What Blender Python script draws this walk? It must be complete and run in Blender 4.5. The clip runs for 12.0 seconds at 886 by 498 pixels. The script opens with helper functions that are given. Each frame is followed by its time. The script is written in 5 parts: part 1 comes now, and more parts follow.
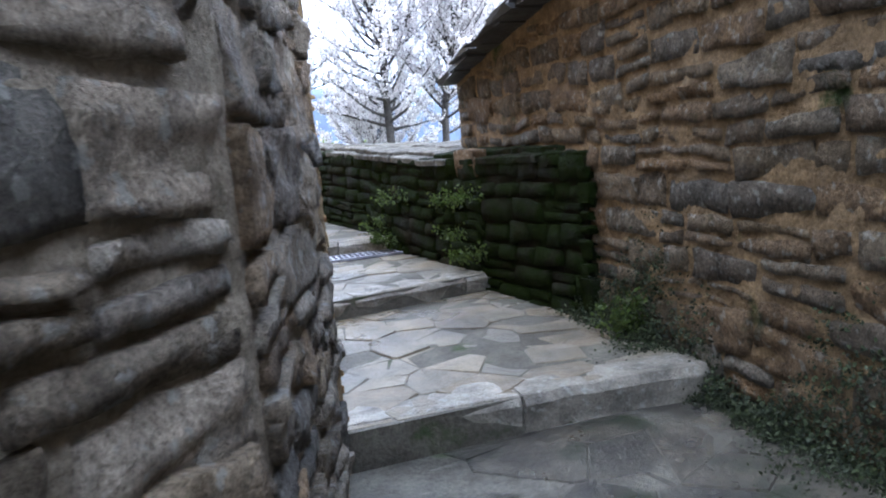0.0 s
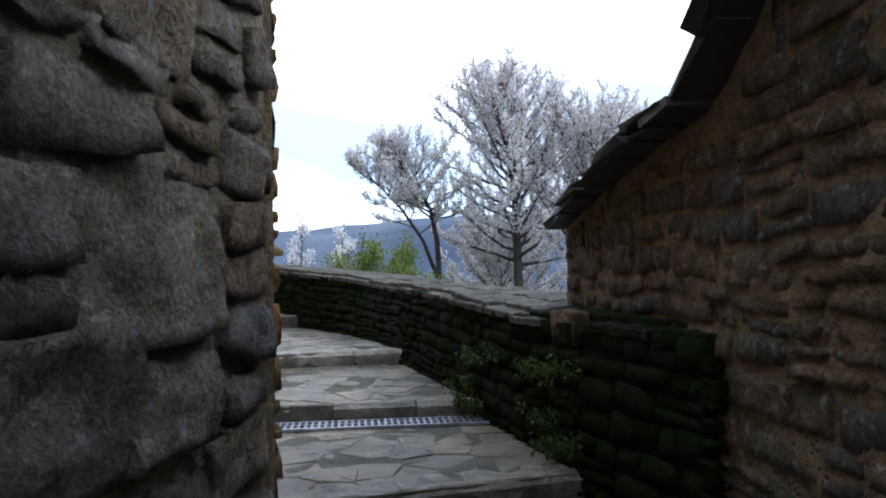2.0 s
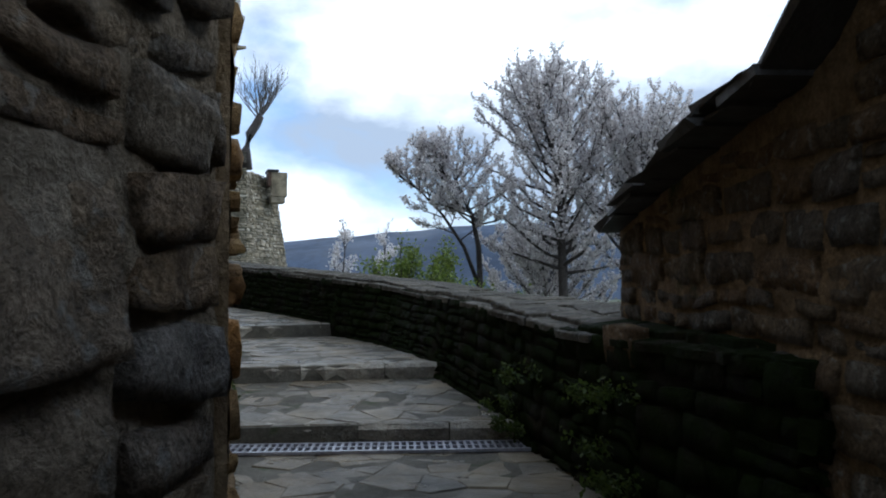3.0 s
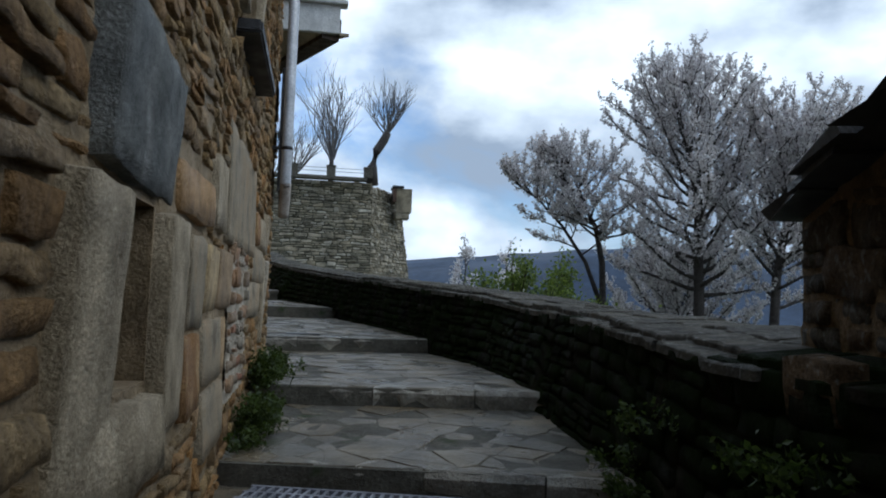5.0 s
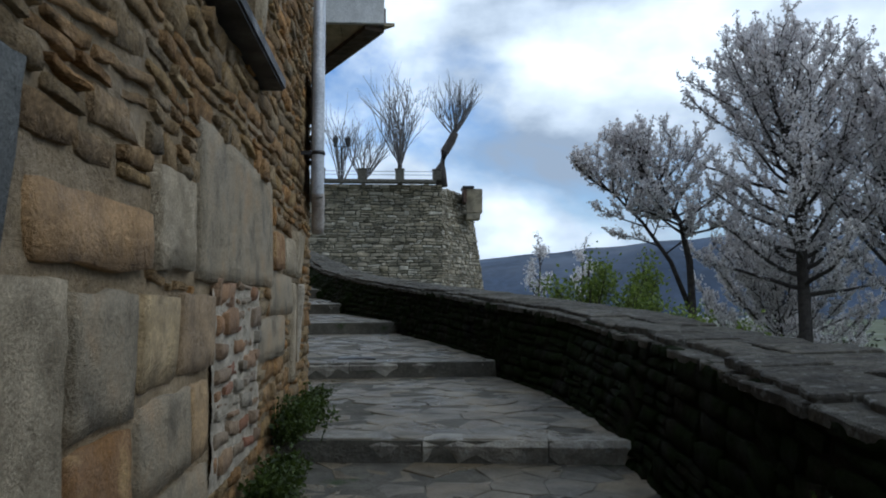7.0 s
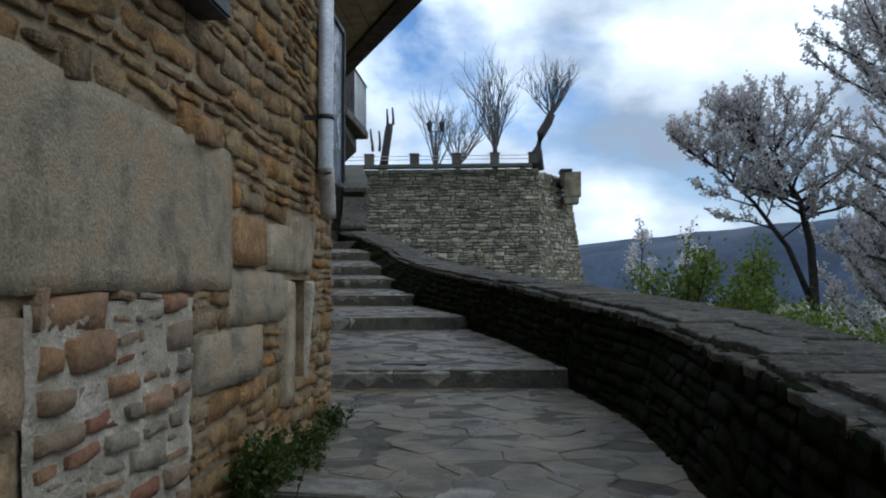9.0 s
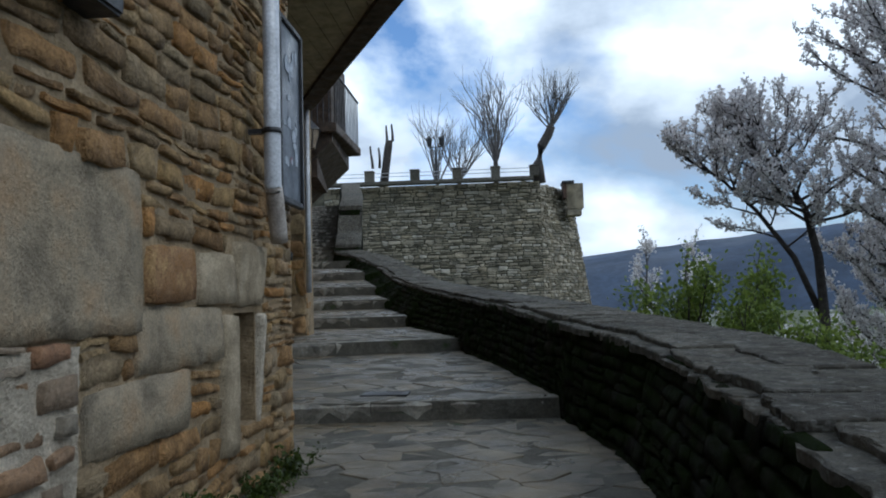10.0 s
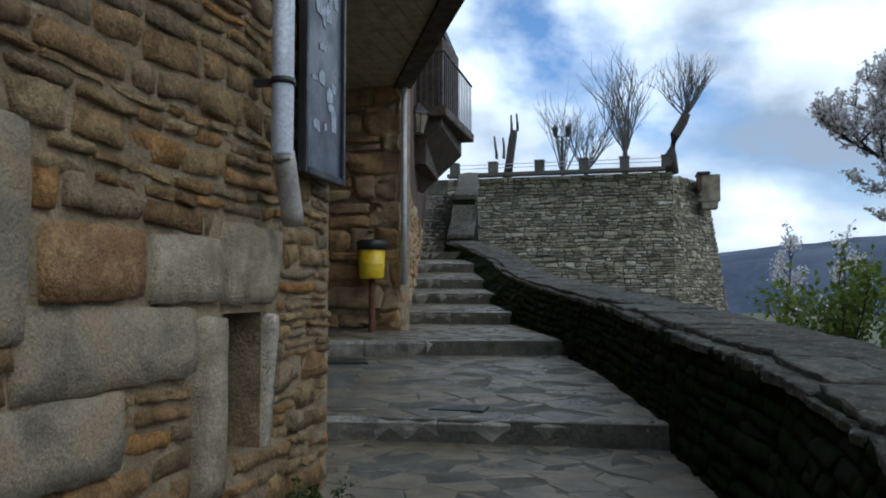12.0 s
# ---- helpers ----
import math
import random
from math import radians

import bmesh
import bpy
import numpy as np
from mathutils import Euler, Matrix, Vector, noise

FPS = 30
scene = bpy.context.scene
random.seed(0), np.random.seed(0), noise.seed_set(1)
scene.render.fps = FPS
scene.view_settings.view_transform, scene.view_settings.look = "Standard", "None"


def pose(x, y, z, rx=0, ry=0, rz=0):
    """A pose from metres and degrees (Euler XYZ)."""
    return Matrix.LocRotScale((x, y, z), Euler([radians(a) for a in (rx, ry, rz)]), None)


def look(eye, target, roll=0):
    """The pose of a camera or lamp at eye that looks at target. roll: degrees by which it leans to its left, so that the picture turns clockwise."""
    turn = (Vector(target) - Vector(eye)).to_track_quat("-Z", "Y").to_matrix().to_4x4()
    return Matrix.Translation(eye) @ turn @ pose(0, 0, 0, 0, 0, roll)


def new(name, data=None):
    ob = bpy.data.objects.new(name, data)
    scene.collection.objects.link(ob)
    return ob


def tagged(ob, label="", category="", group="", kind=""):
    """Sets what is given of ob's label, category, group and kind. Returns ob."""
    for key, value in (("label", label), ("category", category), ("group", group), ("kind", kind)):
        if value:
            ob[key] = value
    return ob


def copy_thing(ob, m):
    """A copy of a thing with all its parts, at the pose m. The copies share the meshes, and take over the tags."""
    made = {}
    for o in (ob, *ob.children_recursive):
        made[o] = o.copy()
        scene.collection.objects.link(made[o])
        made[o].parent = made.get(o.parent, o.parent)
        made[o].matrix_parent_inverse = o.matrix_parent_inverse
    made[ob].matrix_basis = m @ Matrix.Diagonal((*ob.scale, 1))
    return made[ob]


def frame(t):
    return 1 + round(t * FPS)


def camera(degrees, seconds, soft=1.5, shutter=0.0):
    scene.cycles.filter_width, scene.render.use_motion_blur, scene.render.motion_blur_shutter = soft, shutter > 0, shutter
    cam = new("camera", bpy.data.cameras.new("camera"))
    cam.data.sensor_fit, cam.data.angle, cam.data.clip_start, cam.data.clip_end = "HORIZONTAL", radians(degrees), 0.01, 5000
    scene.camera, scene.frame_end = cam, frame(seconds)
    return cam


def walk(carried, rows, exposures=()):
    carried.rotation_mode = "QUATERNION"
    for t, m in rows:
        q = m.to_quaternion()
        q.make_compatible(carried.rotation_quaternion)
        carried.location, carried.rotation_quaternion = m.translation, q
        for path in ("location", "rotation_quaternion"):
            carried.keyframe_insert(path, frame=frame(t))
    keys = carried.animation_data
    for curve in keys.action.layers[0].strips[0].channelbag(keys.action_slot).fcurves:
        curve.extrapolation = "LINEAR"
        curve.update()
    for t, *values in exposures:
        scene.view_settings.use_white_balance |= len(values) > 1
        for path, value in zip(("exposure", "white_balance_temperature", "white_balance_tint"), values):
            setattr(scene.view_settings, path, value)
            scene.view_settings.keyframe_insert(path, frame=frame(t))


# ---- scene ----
cam = camera(60.6, 12.0, soft=1.9, shutter=0.2)
PATH = [
    (0, (-1.242, -3.474, 1.346), (-0.182, -1.803, 1.055), -4.8),
    (0.5, (-0.954, -3.273, 1.360), (0.107, -1.603, 1.066), -3.4),
    (1, (-0.746, -3.102, 1.417), (0.271, -1.388, 1.250), -1.3),
    (1.5, (-0.542, -2.932, 1.475), (0.346, -1.141, 1.521), -0.9),
    (2, (-0.374, -2.716, 1.484), (0.383, -0.866, 1.545), -0.9),
    (2.5, (-0.246, -2.455, 1.482), (0.504, -0.605, 1.605), 0.5),
    (3, (-0.117, -2.185, 1.481), (0.533, -0.296, 1.563), -0.2),
    (3.5, (0.050, -1.919, 1.485), (0.558, 0.013, 1.593), -0.1),
    (3.7, (0.120, -1.814, 1.491), (0.543, 0.137, 1.598), -0.4),
    (5.3, (0.506, -0.758, 1.374), (0.829, 1.210, 1.519), 2.1),
    (5.5, (0.539, -0.650, 1.397), (0.850, 1.318, 1.562), 1.9),
    (6, (0.608, -0.379, 1.468), (0.899, 1.591, 1.651), 0.6),
    (6.5, (0.670, -0.131, 1.547), (0.877, 1.854, 1.668), -0.8),
    (6.7, (0.697, -0.031, 1.573), (0.864, 1.959, 1.696), -0.4),
    (8.3, (0.996, 1.027, 1.597), (1.032, 3.022, 1.731), -0.9),
    (8.5, (1.060, 1.165, 1.615), (1.040, 3.162, 1.726), -0.9),
    (9, (1.219, 1.486, 1.678), (1.089, 3.480, 1.767), -0.1),
    (9.5, (1.342, 1.732, 1.732), (1.143, 3.722, 1.728), -1.4),
    (10, (1.435, 2.012, 1.751), (1.291, 4.002, 1.880), -1.6),
    (10.5, (1.501, 2.295, 1.760), (1.320, 4.286, 1.821), -1.1),
    (11, (1.560, 2.579, 1.770), (1.249, 4.554, 1.848), -1.6),
    (11.5, (1.630, 2.894, 1.788), (1.216, 4.847, 1.918), 1.0),
    (12, (1.667, 3.169, 1.794), (1.192, 5.108, 1.907), 0.0),
]
walk(cam, [(t, look(eye, target, roll)) for t, eye, target, roll in PATH],
     exposures=[(0, 2.8, 5500, 12), (0.8, 2.65, 5500, 12), (1.5, 1.55, 5650, 10), (2.2, 0.85, 5700, 8), (2.8, 0.25, 5700, 6), (3.7, -0.1, 5650, 5), (5.5, -0.4, 5620, 4), (12, -0.3, 5620, 4)])

# ---- world, sun ----
SUN_EL, SUN_AZ = radians(42), radians(105)
world = bpy.data.worlds.new("world")
scene.world = world
world.use_nodes = True
wn, wl = world.node_tree.nodes, world.node_tree.links
wn.clear()
w_out = wn.new("ShaderNodeOutputWorld")
w_bg = wn.new("ShaderNodeBackground")
w_sky = wn.new("ShaderNodeTexSky")
w_sky.sky_type, w_sky.sun_disc = "NISHITA", False
w_sky.sun_elevation, w_sky.sun_rotation = SUN_EL, SUN_AZ
w_co = wn.new("ShaderNodeTexCoord")
w_map = wn.new("ShaderNodeMapping")
w_map.inputs["Scale"].default_value = (1.0, 1.0, 1.7)
w_map.inputs["Location"].default_value = (0.35, 0.1, 0.2)
w_noise = wn.new("ShaderNodeTexNoise")
w_noise.inputs["Scale"].default_value = 2.6
w_noise.inputs["Detail"].default_value = 9
w_noise.inputs["Roughness"].default_value = 0.52
w_noise.inputs["Distortion"].default_value = 0.25
w_cov = wn.new("ShaderNodeValToRGB")
w_cov.color_ramp.elements[0].position, w_cov.color_ramp.elements[1].position = 0.36, 0.49
w_noise2 = wn.new("ShaderNodeTexNoise")
w_noise2.inputs["Scale"].default_value = 4.6
w_noise2.inputs["Detail"].default_value = 7
w_map2 = wn.new("ShaderNodeMapping")
w_map2.inputs["Scale"].default_value = (1.0, 1.0, 1.8)
w_map2.inputs["Location"].default_value = (1.7, 0.6, 0.9)
w_cloud = wn.new("ShaderNodeValToRGB")
cr = w_cloud.color_ramp
cr.elements[0].position, cr.elements[0].color = 0.36, (5.0, 5.7, 6.9, 1)
cr.elements[1].position, cr.elements[1].color = 0.63, (15.5, 15.9, 16.6, 1)
w_mix = wn.new("ShaderNodeMixRGB")
wl.new(w_co.outputs["Generated"], w_map.inputs["Vector"])
wl.new(w_co.outputs["Generated"], w_map2.inputs["Vector"])
wl.new(w_map.outputs[0], w_noise.inputs["Vector"])
wl.new(w_map2.outputs[0], w_noise2.inputs["Vector"])
wl.new(w_noise.outputs[0], w_cov.inputs[0])
w_sep = wn.new("ShaderNodeSeparateXYZ")
w_low = wn.new("ShaderNodeMapRange")
w_low.inputs[1].default_value, w_low.inputs[2].default_value = 0.02, 0.38
w_low.inputs[3].default_value, w_low.inputs[4].default_value = -0.12, 0.05
w_add = wn.new("ShaderNodeMath")
wl.new(w_co.outputs["Generated"], w_sep.inputs[0])
wl.new(w_sep.outputs[2], w_low.inputs[0])
wl.new(w_low.outputs[0], w_add.inputs[0])
wl.new(w_noise2.outputs[0], w_add.inputs[1])
wl.new(w_add.outputs[0], w_cloud.inputs[0])
wl.new(w_cov.outputs[0], w_mix.inputs[0])
w_gain = wn.new("ShaderNodeMixRGB")
w_gain.blend_type, w_gain.inputs[0].default_value = "MULTIPLY", 1.0
w_gain.inputs[2].default_value = (1.5, 1.7, 2.0, 1)
wl.new(w_sky.outputs[0], w_gain.inputs[1])
wl.new(w_gain.outputs[0], w_mix.inputs[1])
wl.new(w_cloud.outputs[0], w_mix.inputs[2])
wl.new(w_mix.outputs[0], w_bg.inputs[0])
w_bg.inputs[1].default_value = 0.10
wl.new(w_bg.outputs[0], w_out.inputs[0])

sun_data = bpy.data.lights.new("sun", "SUN")
sun_data.energy, sun_data.angle, sun_data.color = 0.6, radians(14), (1.0, 0.90, 0.76)
sun = new("sun", sun_data)
sun_dir = Vector((math.sin(SUN_AZ) * math.cos(SUN_EL), math.cos(SUN_AZ) * math.cos(SUN_EL), math.sin(SUN_EL)))
sun.matrix_world = look(sun_dir * 60, (0, 0, 0))

# ---- materials ----


def material(name, colors, source="noise", scale=6.0, grain=60.0, rough=0.85, bump=0.5, metal=0.0, stain=0.35,
             moss=0.0, moss_col=(0.035, 0.055, 0.012), speck=0.0, relief=0.045, gloss=0.5, pits=0.72):
    """Procedural surface. source: 'object' or 'island' varies piece by piece, 'noise' over the surface."""
    m = bpy.data.materials.new(name)
    m.use_nodes = True
    n, l = m.node_tree.nodes, m.node_tree.links
    p = n["Principled BSDF"]
    p.inputs["Roughness"].default_value, p.inputs["Metallic"].default_value = rough, metal
    p.inputs["Specular IOR Level"].default_value = gloss
    geo = n.new("ShaderNodeNewGeometry")
    co = geo.outputs["Position"]

    def tex(s, detail=5, r=0.6):
        t = n.new("ShaderNodeTexNoise")
        t.inputs["Scale"].default_value, t.inputs["Detail"].default_value, t.inputs["Roughness"].default_value = s, detail, r
        l.new(co, t.inputs["Vector"])
        return t.outputs[0]

    big, fine = tex(scale), tex(grain, 4, 0.7)
    ramp = n.new("ShaderNodeValToRGB")
    e = ramp.color_ramp.elements
    while len(e) < len(colors):
        e.new(0.5)
    for k, c in enumerate(colors):
        e[k].position = (k + 0.5) / len(colors) if source != "noise" else 0.3 + 0.4 * k / max(1, len(colors) - 1)
        e[k].color = (*c, 1)
    if source == "object":
        l.new(n.new("ShaderNodeObjectInfo").outputs["Random"], ramp.inputs[0])
    elif source == "island":
        l.new(geo.outputs["Random Per Island"], ramp.inputs[0])
    else:
        l.new(big, ramp.inputs[0])
    col = ramp.outputs[0]

    def mul(col, fac_sock, lo, hi):
        mr = n.new("ShaderNodeMapRange")
        mr.inputs[1].default_value, mr.inputs[2].default_value = 0.3, 0.7
        mr.inputs[3].default_value, mr.inputs[4].default_value = lo, hi
        l.new(fac_sock, mr.inputs[0])
        mx = n.new("ShaderNodeMixRGB")
        mx.blend_type, mx.inputs[0].default_value = "MULTIPLY", 1.0
        l.new(col, mx.inputs[1])
        l.new(mr.outputs[0], mx.inputs[2])
        return mx.outputs[0]

    col = mul(col, big, 1 - stain, 1 + stain * 0.6)
    col = mul(col, fine, pits, 2.0 - pits)
    if speck:
        sp = n.new("ShaderNodeTexNoise")
        sp.inputs["Scale"].default_value, sp.inputs["Detail"].default_value = 22, 6
        l.new(co, sp.inputs["Vector"])
        r2 = n.new("ShaderNodeValToRGB")
        r2.color_ramp.elements[0].position, r2.color_ramp.elements[1].position = 0.58, 0.66
        l.new(sp.outputs[0], r2.inputs[0])
        sc = n.new("ShaderNodeMath")
        sc.operation = "MULTIPLY"
        sc.inputs[1].default_value = speck
        l.new(r2.outputs[0], sc.inputs[0])
        mx = n.new("ShaderNodeMixRGB")
        mx.inputs[2].default_value = (0.42, 0.42, 0.38, 1)
        l.new(sc.outputs[0], mx.inputs[0])
        l.new(col, mx.inputs[1])
        col = mx.outputs[0]
    if moss:
        r3 = n.new("ShaderNodeValToRGB")
        r3.color_ramp.elements[0].position, r3.color_ramp.elements[1].position = 0.62 - 0.3 * moss, 0.72 - 0.25 * moss
        l.new(tex(3.2, 8, 0.65), r3.inputs[0])
        mx = n.new("ShaderNodeMixRGB")
        mx.inputs[2].default_value = (*moss_col, 1)
        l.new(r3.outputs[0], mx.inputs[0])
        l.new(col, mx.inputs[1])
        col = mul(mx.outputs[0], tex(35, 4), 0.75, 1.2)
    l.new(col, p.inputs["Base Color"])
    if not metal and rough > 0.3:
        mr = n.new("ShaderNodeMapRange")
        mr.inputs[1].default_value, mr.inputs[2].default_value = 0.35, 0.65
        mr.inputs[3].default_value, mr.inputs[4].default_value = max(0.2, rough - 0.2), min(1.0, rough + 0.15)
        l.new(tex(scale * 0.6, 4), mr.inputs[0])
        l.new(mr.outputs[0], p.inputs["Roughness"])
    if bump:
        add = n.new("ShaderNodeMath")
        add.operation = "MULTIPLY_ADD"
        add.inputs[1].default_value = 0.35
        l.new(fine, add.inputs[0])
        l.new(tex(scale * 2.6, 9, 0.7), add.inputs[2])
        b = n.new("ShaderNodeBump")
        b.inputs["Strength"].default_value, b.inputs["Distance"].default_value = bump, relief
        l.new(add.outputs[0], b.inputs["Height"])
        l.new(b.outputs[0], p.inputs["Normal"])
    return m


HOUSE = [(0.375, 0.230, 0.101), (0.300, 0.168, 0.066), (0.424, 0.303, 0.156), (0.251, 0.146, 0.062), (0.339, 0.261, 0.156),
         (0.463, 0.241, 0.081), (0.238, 0.178, 0.104), (0.413, 0.272, 0.119)]
GREYS = [(0.16, 0.147, 0.125), (0.34, 0.265, 0.175), (0.21, 0.19, 0.165), (0.29, 0.205, 0.12), (0.41, 0.36, 0.29), (0.19, 0.155, 0.11)]
BARN = [(0.13, 0.10, 0.068), (0.19, 0.12, 0.06), (0.105, 0.092, 0.075), (0.17, 0.125, 0.075), (0.14, 0.12, 0.092)]
# parapet stones: near black, with the shade on the lane face put into the colour
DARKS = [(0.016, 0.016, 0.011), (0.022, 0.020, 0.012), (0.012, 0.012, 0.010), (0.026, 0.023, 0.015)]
FLAGS = [(0.154, 0.129, 0.088), (0.191, 0.155, 0.099), (0.125, 0.110, 0.081), (0.176, 0.139, 0.084), (0.146, 0.113, 0.067)]
BAST = [(0.237, 0.207, 0.144), (0.323, 0.279, 0.200), (0.171, 0.149, 0.100), (0.275, 0.230, 0.152), (0.399, 0.360, 0.280)]
M = {}
for key, cols, kw in (
    ("house", HOUSE, dict(stain=0.5, bump=1.0, gloss=0.2, pits=0.6, scale=9)), ("south", GREYS, dict(stain=0.55, bump=1.0, speck=0.5, relief=0.10, gloss=0.2, pits=0.5, scale=9, grain=75)),
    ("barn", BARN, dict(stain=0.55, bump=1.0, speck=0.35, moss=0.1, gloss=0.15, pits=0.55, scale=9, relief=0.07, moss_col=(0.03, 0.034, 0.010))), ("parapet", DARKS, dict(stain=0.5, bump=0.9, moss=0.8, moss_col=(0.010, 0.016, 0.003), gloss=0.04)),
    ("flag", FLAGS, dict(stain=0.6, bump=0.6, rough=0.42, scale=3.5)), ("bastion", BAST, dict(stain=0.5, bump=0.6, scale=1.0, grain=12)),
    ("recess", [(0.45, 0.28, 0.125), (0.40, 0.235, 0.10), (0.46, 0.34, 0.18), (0.36, 0.25, 0.14)], dict(stain=0.5, bump=0.8))):
    M[key] = material(key + "_stone", cols, "object", **kw)
    M[key + "_i"] = material(key + "_stone_joined", cols, "island", **kw)
M["mortar"] = material("mortar_ochre", [(0.28, 0.20, 0.105), (0.36, 0.27, 0.16)], scale=5, bump=0.9)
M["mortar_south"] = material("mortar_grey", [(0.30, 0.25, 0.18), (0.40, 0.345, 0.265)], scale=8, bump=1.0, relief=0.09, gloss=0.2, pits=0.68)
M["mortar_barn"] = material("mortar_barn", [(0.23, 0.152, 0.078), (0.29, 0.20, 0.108)], scale=7, bump=1.0, moss=0.1, gloss=0.15, pits=0.72, relief=0.08)
M["mortar_white"] = material("mortar_pale", [(0.44, 0.375, 0.275), (0.54, 0.47, 0.36)], scale=6, bump=0.9)
M["granite"] = material("granite_pale", [(0.37, 0.295, 0.19), (0.50, 0.41, 0.28)], scale=5, grain=110, bump=0.9, gloss=0.25, pits=0.6)
M["granite_grey"] = material("granite_grey", [(0.16, 0.165, 0.155), (0.22, 0.22, 0.20)], scale=5, grain=110, bump=0.9, gloss=0.25, pits=0.6)
M["ochre"] = material("ochre_stone", [(0.40, 0.20, 0.06), (0.30, 0.17, 0.08), (0.44, 0.29, 0.13)], scale=6, grain=90, bump=0.8, gloss=0.25, pits=0.6)
M["slabstone"] = material("slab_stone", [(0.26, 0.215, 0.15), (0.36, 0.295, 0.20), (0.32, 0.22, 0.125)], scale=4, grain=90, bump=0.8, gloss=0.25, pits=0.65)
M["joint"] = material("floor_joint", [(0.09, 0.082, 0.062), (0.125, 0.115, 0.09)], scale=4, bump=0.8, moss=0.1)
# alley flags: wet and mossy, darkened further to hold the alley's shade
M["flag_wet_shaded"] = material("wet_shaded_flag", [(0.075, 0.066, 0.05), (0.10, 0.085, 0.06), (0.06, 0.055, 0.044)], "object", stain=0.7, bump=0.8, rough=0.40, scale=5, moss=0.35, moss_col=(0.02, 0.026, 0.010))
M["kerb"] = material("kerb_stone", [(0.27, 0.245, 0.20), (0.37, 0.34, 0.28)], "object", stain=0.6, bump=1.0, rough=0.65, speck=0.5)
M["mortar_bast"] = material("mortar_bastion", [(0.06, 0.055, 0.035), (0.10, 0.09, 0.06)], scale=1.5, grain=9, bump=0.6)
# parapet core: mossy earth, blackened to carry the face's shade
M["earth"] = material("shaded_earth", [(0.010, 0.009, 0.007), (0.018, 0.015, 0.010)], scale=3, bump=0.9, moss=0.6, gloss=0.04, moss_col=(0.008, 0.012, 0.003))
M["cap"] = material("cap_slab", [(0.105, 0.095, 0.072), (0.15, 0.135, 0.105), (0.085, 0.075, 0.058), (0.125, 0.115, 0.092)], "object", stain=0.6, bump=1.0, rough=0.85, speck=0.35, scale=9, relief=0.06, gloss=0.25)
M["slate"] = material("roof_slate", [(0.035, 0.035, 0.038), (0.06, 0.058, 0.055), (0.045, 0.04, 0.035)], "object", bump=0.5, rough=0.6)
# near black that stands for the shade inside openings
M["dark"] = material("painted_dark", [(0.01, 0.01, 0.01), (0.018, 0.016, 0.014)], bump=0)
M["iron"] = material("black_iron", [(0.018, 0.018, 0.02), (0.03, 0.028, 0.028)], rough=0.5, bump=0.2)
M["zinc"] = material("zinc_pipe", [(0.42, 0.43, 0.45), (0.52, 0.53, 0.55)], rough=0.45, metal=0.25, bump=0.1, stain=0.2)
M["rustpipe"] = material("painted_pipe", [(0.33, 0.29, 0.25), (0.40, 0.36, 0.32)], rough=0.6, bump=0.2)
M["rust"] = material("rusty_iron", [(0.10, 0.035, 0.018), (0.16, 0.06, 0.03)], rough=0.7, bump=0.4, scale=14)
M["white"] = material("white_paint", [(0.62, 0.61, 0.58), (0.72, 0.71, 0.68)], rough=0.6, bump=0.1, stain=0.15)
M["soffit"] = material("soffit_board", [(0.42, 0.35, 0.22), (0.50, 0.42, 0.28)], rough=0.7, bump=0.3, stain=0.3)
M["wood"] = material("dark_wood", [(0.05, 0.032, 0.02), (0.09, 0.058, 0.035)], scale=8, rough=0.7, bump=0.5)
M["board"] = material("board_grey", [(0.07, 0.08, 0.10), (0.11, 0.125, 0.15)], rough=0.45, bump=0.05)
M["paper"] = material("worn_paper", [(0.30, 0.33, 0.38), (0.42, 0.45, 0.50)], rough=0.7, bump=0.1, scale=20)
M["red"] = material("red_print", [(0.22, 0.05, 0.06), (0.28, 0.08, 0.09)], rough=0.7, bump=0)
M["yellow"] = material("yellow_plastic", [(0.78, 0.52, 0.015), (0.82, 0.58, 0.03)], rough=0.4, bump=0.05, stain=0.15)
M["binblack"] = material("black_plastic", [(0.02, 0.02, 0.02), (0.03, 0.03, 0.028)], rough=0.5, bump=0.1)
M["steel"] = material("galvanised_steel", [(0.30, 0.31, 0.36), (0.40, 0.41, 0.46)], rough=0.4, metal=0.5, bump=0.1)
M["glass"] = material("window_glass", [(0.03, 0.035, 0.04), (0.04, 0.045, 0.05)], rough=0.08, bump=0)
M["lampglass"] = material("lantern_glass", [(0.32, 0.25, 0.18), (0.38, 0.30, 0.22)], rough=0.3, bump=0)
M["bark"] = material("bark", [(0.035, 0.028, 0.024), (0.06, 0.05, 0.043)], scale=12, bump=0.8)
M["bark_pale"] = material("bark_pale", [(0.13, 0.12, 0.115), (0.18, 0.165, 0.16)], scale=3, bump=0.5)
M["blossom"] = material("blossom", [(0.76, 0.73, 0.72), (0.86, 0.83, 0.82), (0.62, 0.57, 0.55)], "island", bump=0, rough=0.8, stain=0.15)
M["leaf"] = material("weed_leaf", [(0.055, 0.085, 0.014), (0.085, 0.12, 0.02), (0.035, 0.055, 0.010)], "island", bump=0, rough=0.6, stain=0.2)
M["leaf_new"] = material("spring_leaf", [(0.16, 0.22, 0.035), (0.22, 0.28, 0.05), (0.11, 0.16, 0.03)], "island", bump=0, rough=0.6, stain=0.2)
M["grass"] = material("valley_ground", [(0.05, 0.07, 0.025), (0.085, 0.095, 0.04), (0.04, 0.05, 0.025)], scale=0.02, grain=0.5, bump=0)
# wooded hills; the blue of distant haze is put into the base colour
M["hill"] = material("haze_blue_hill", [(0.025, 0.042, 0.075), (0.04, 0.06, 0.10)], scale=0.006, grain=0.05, bump=0, stain=0.3)
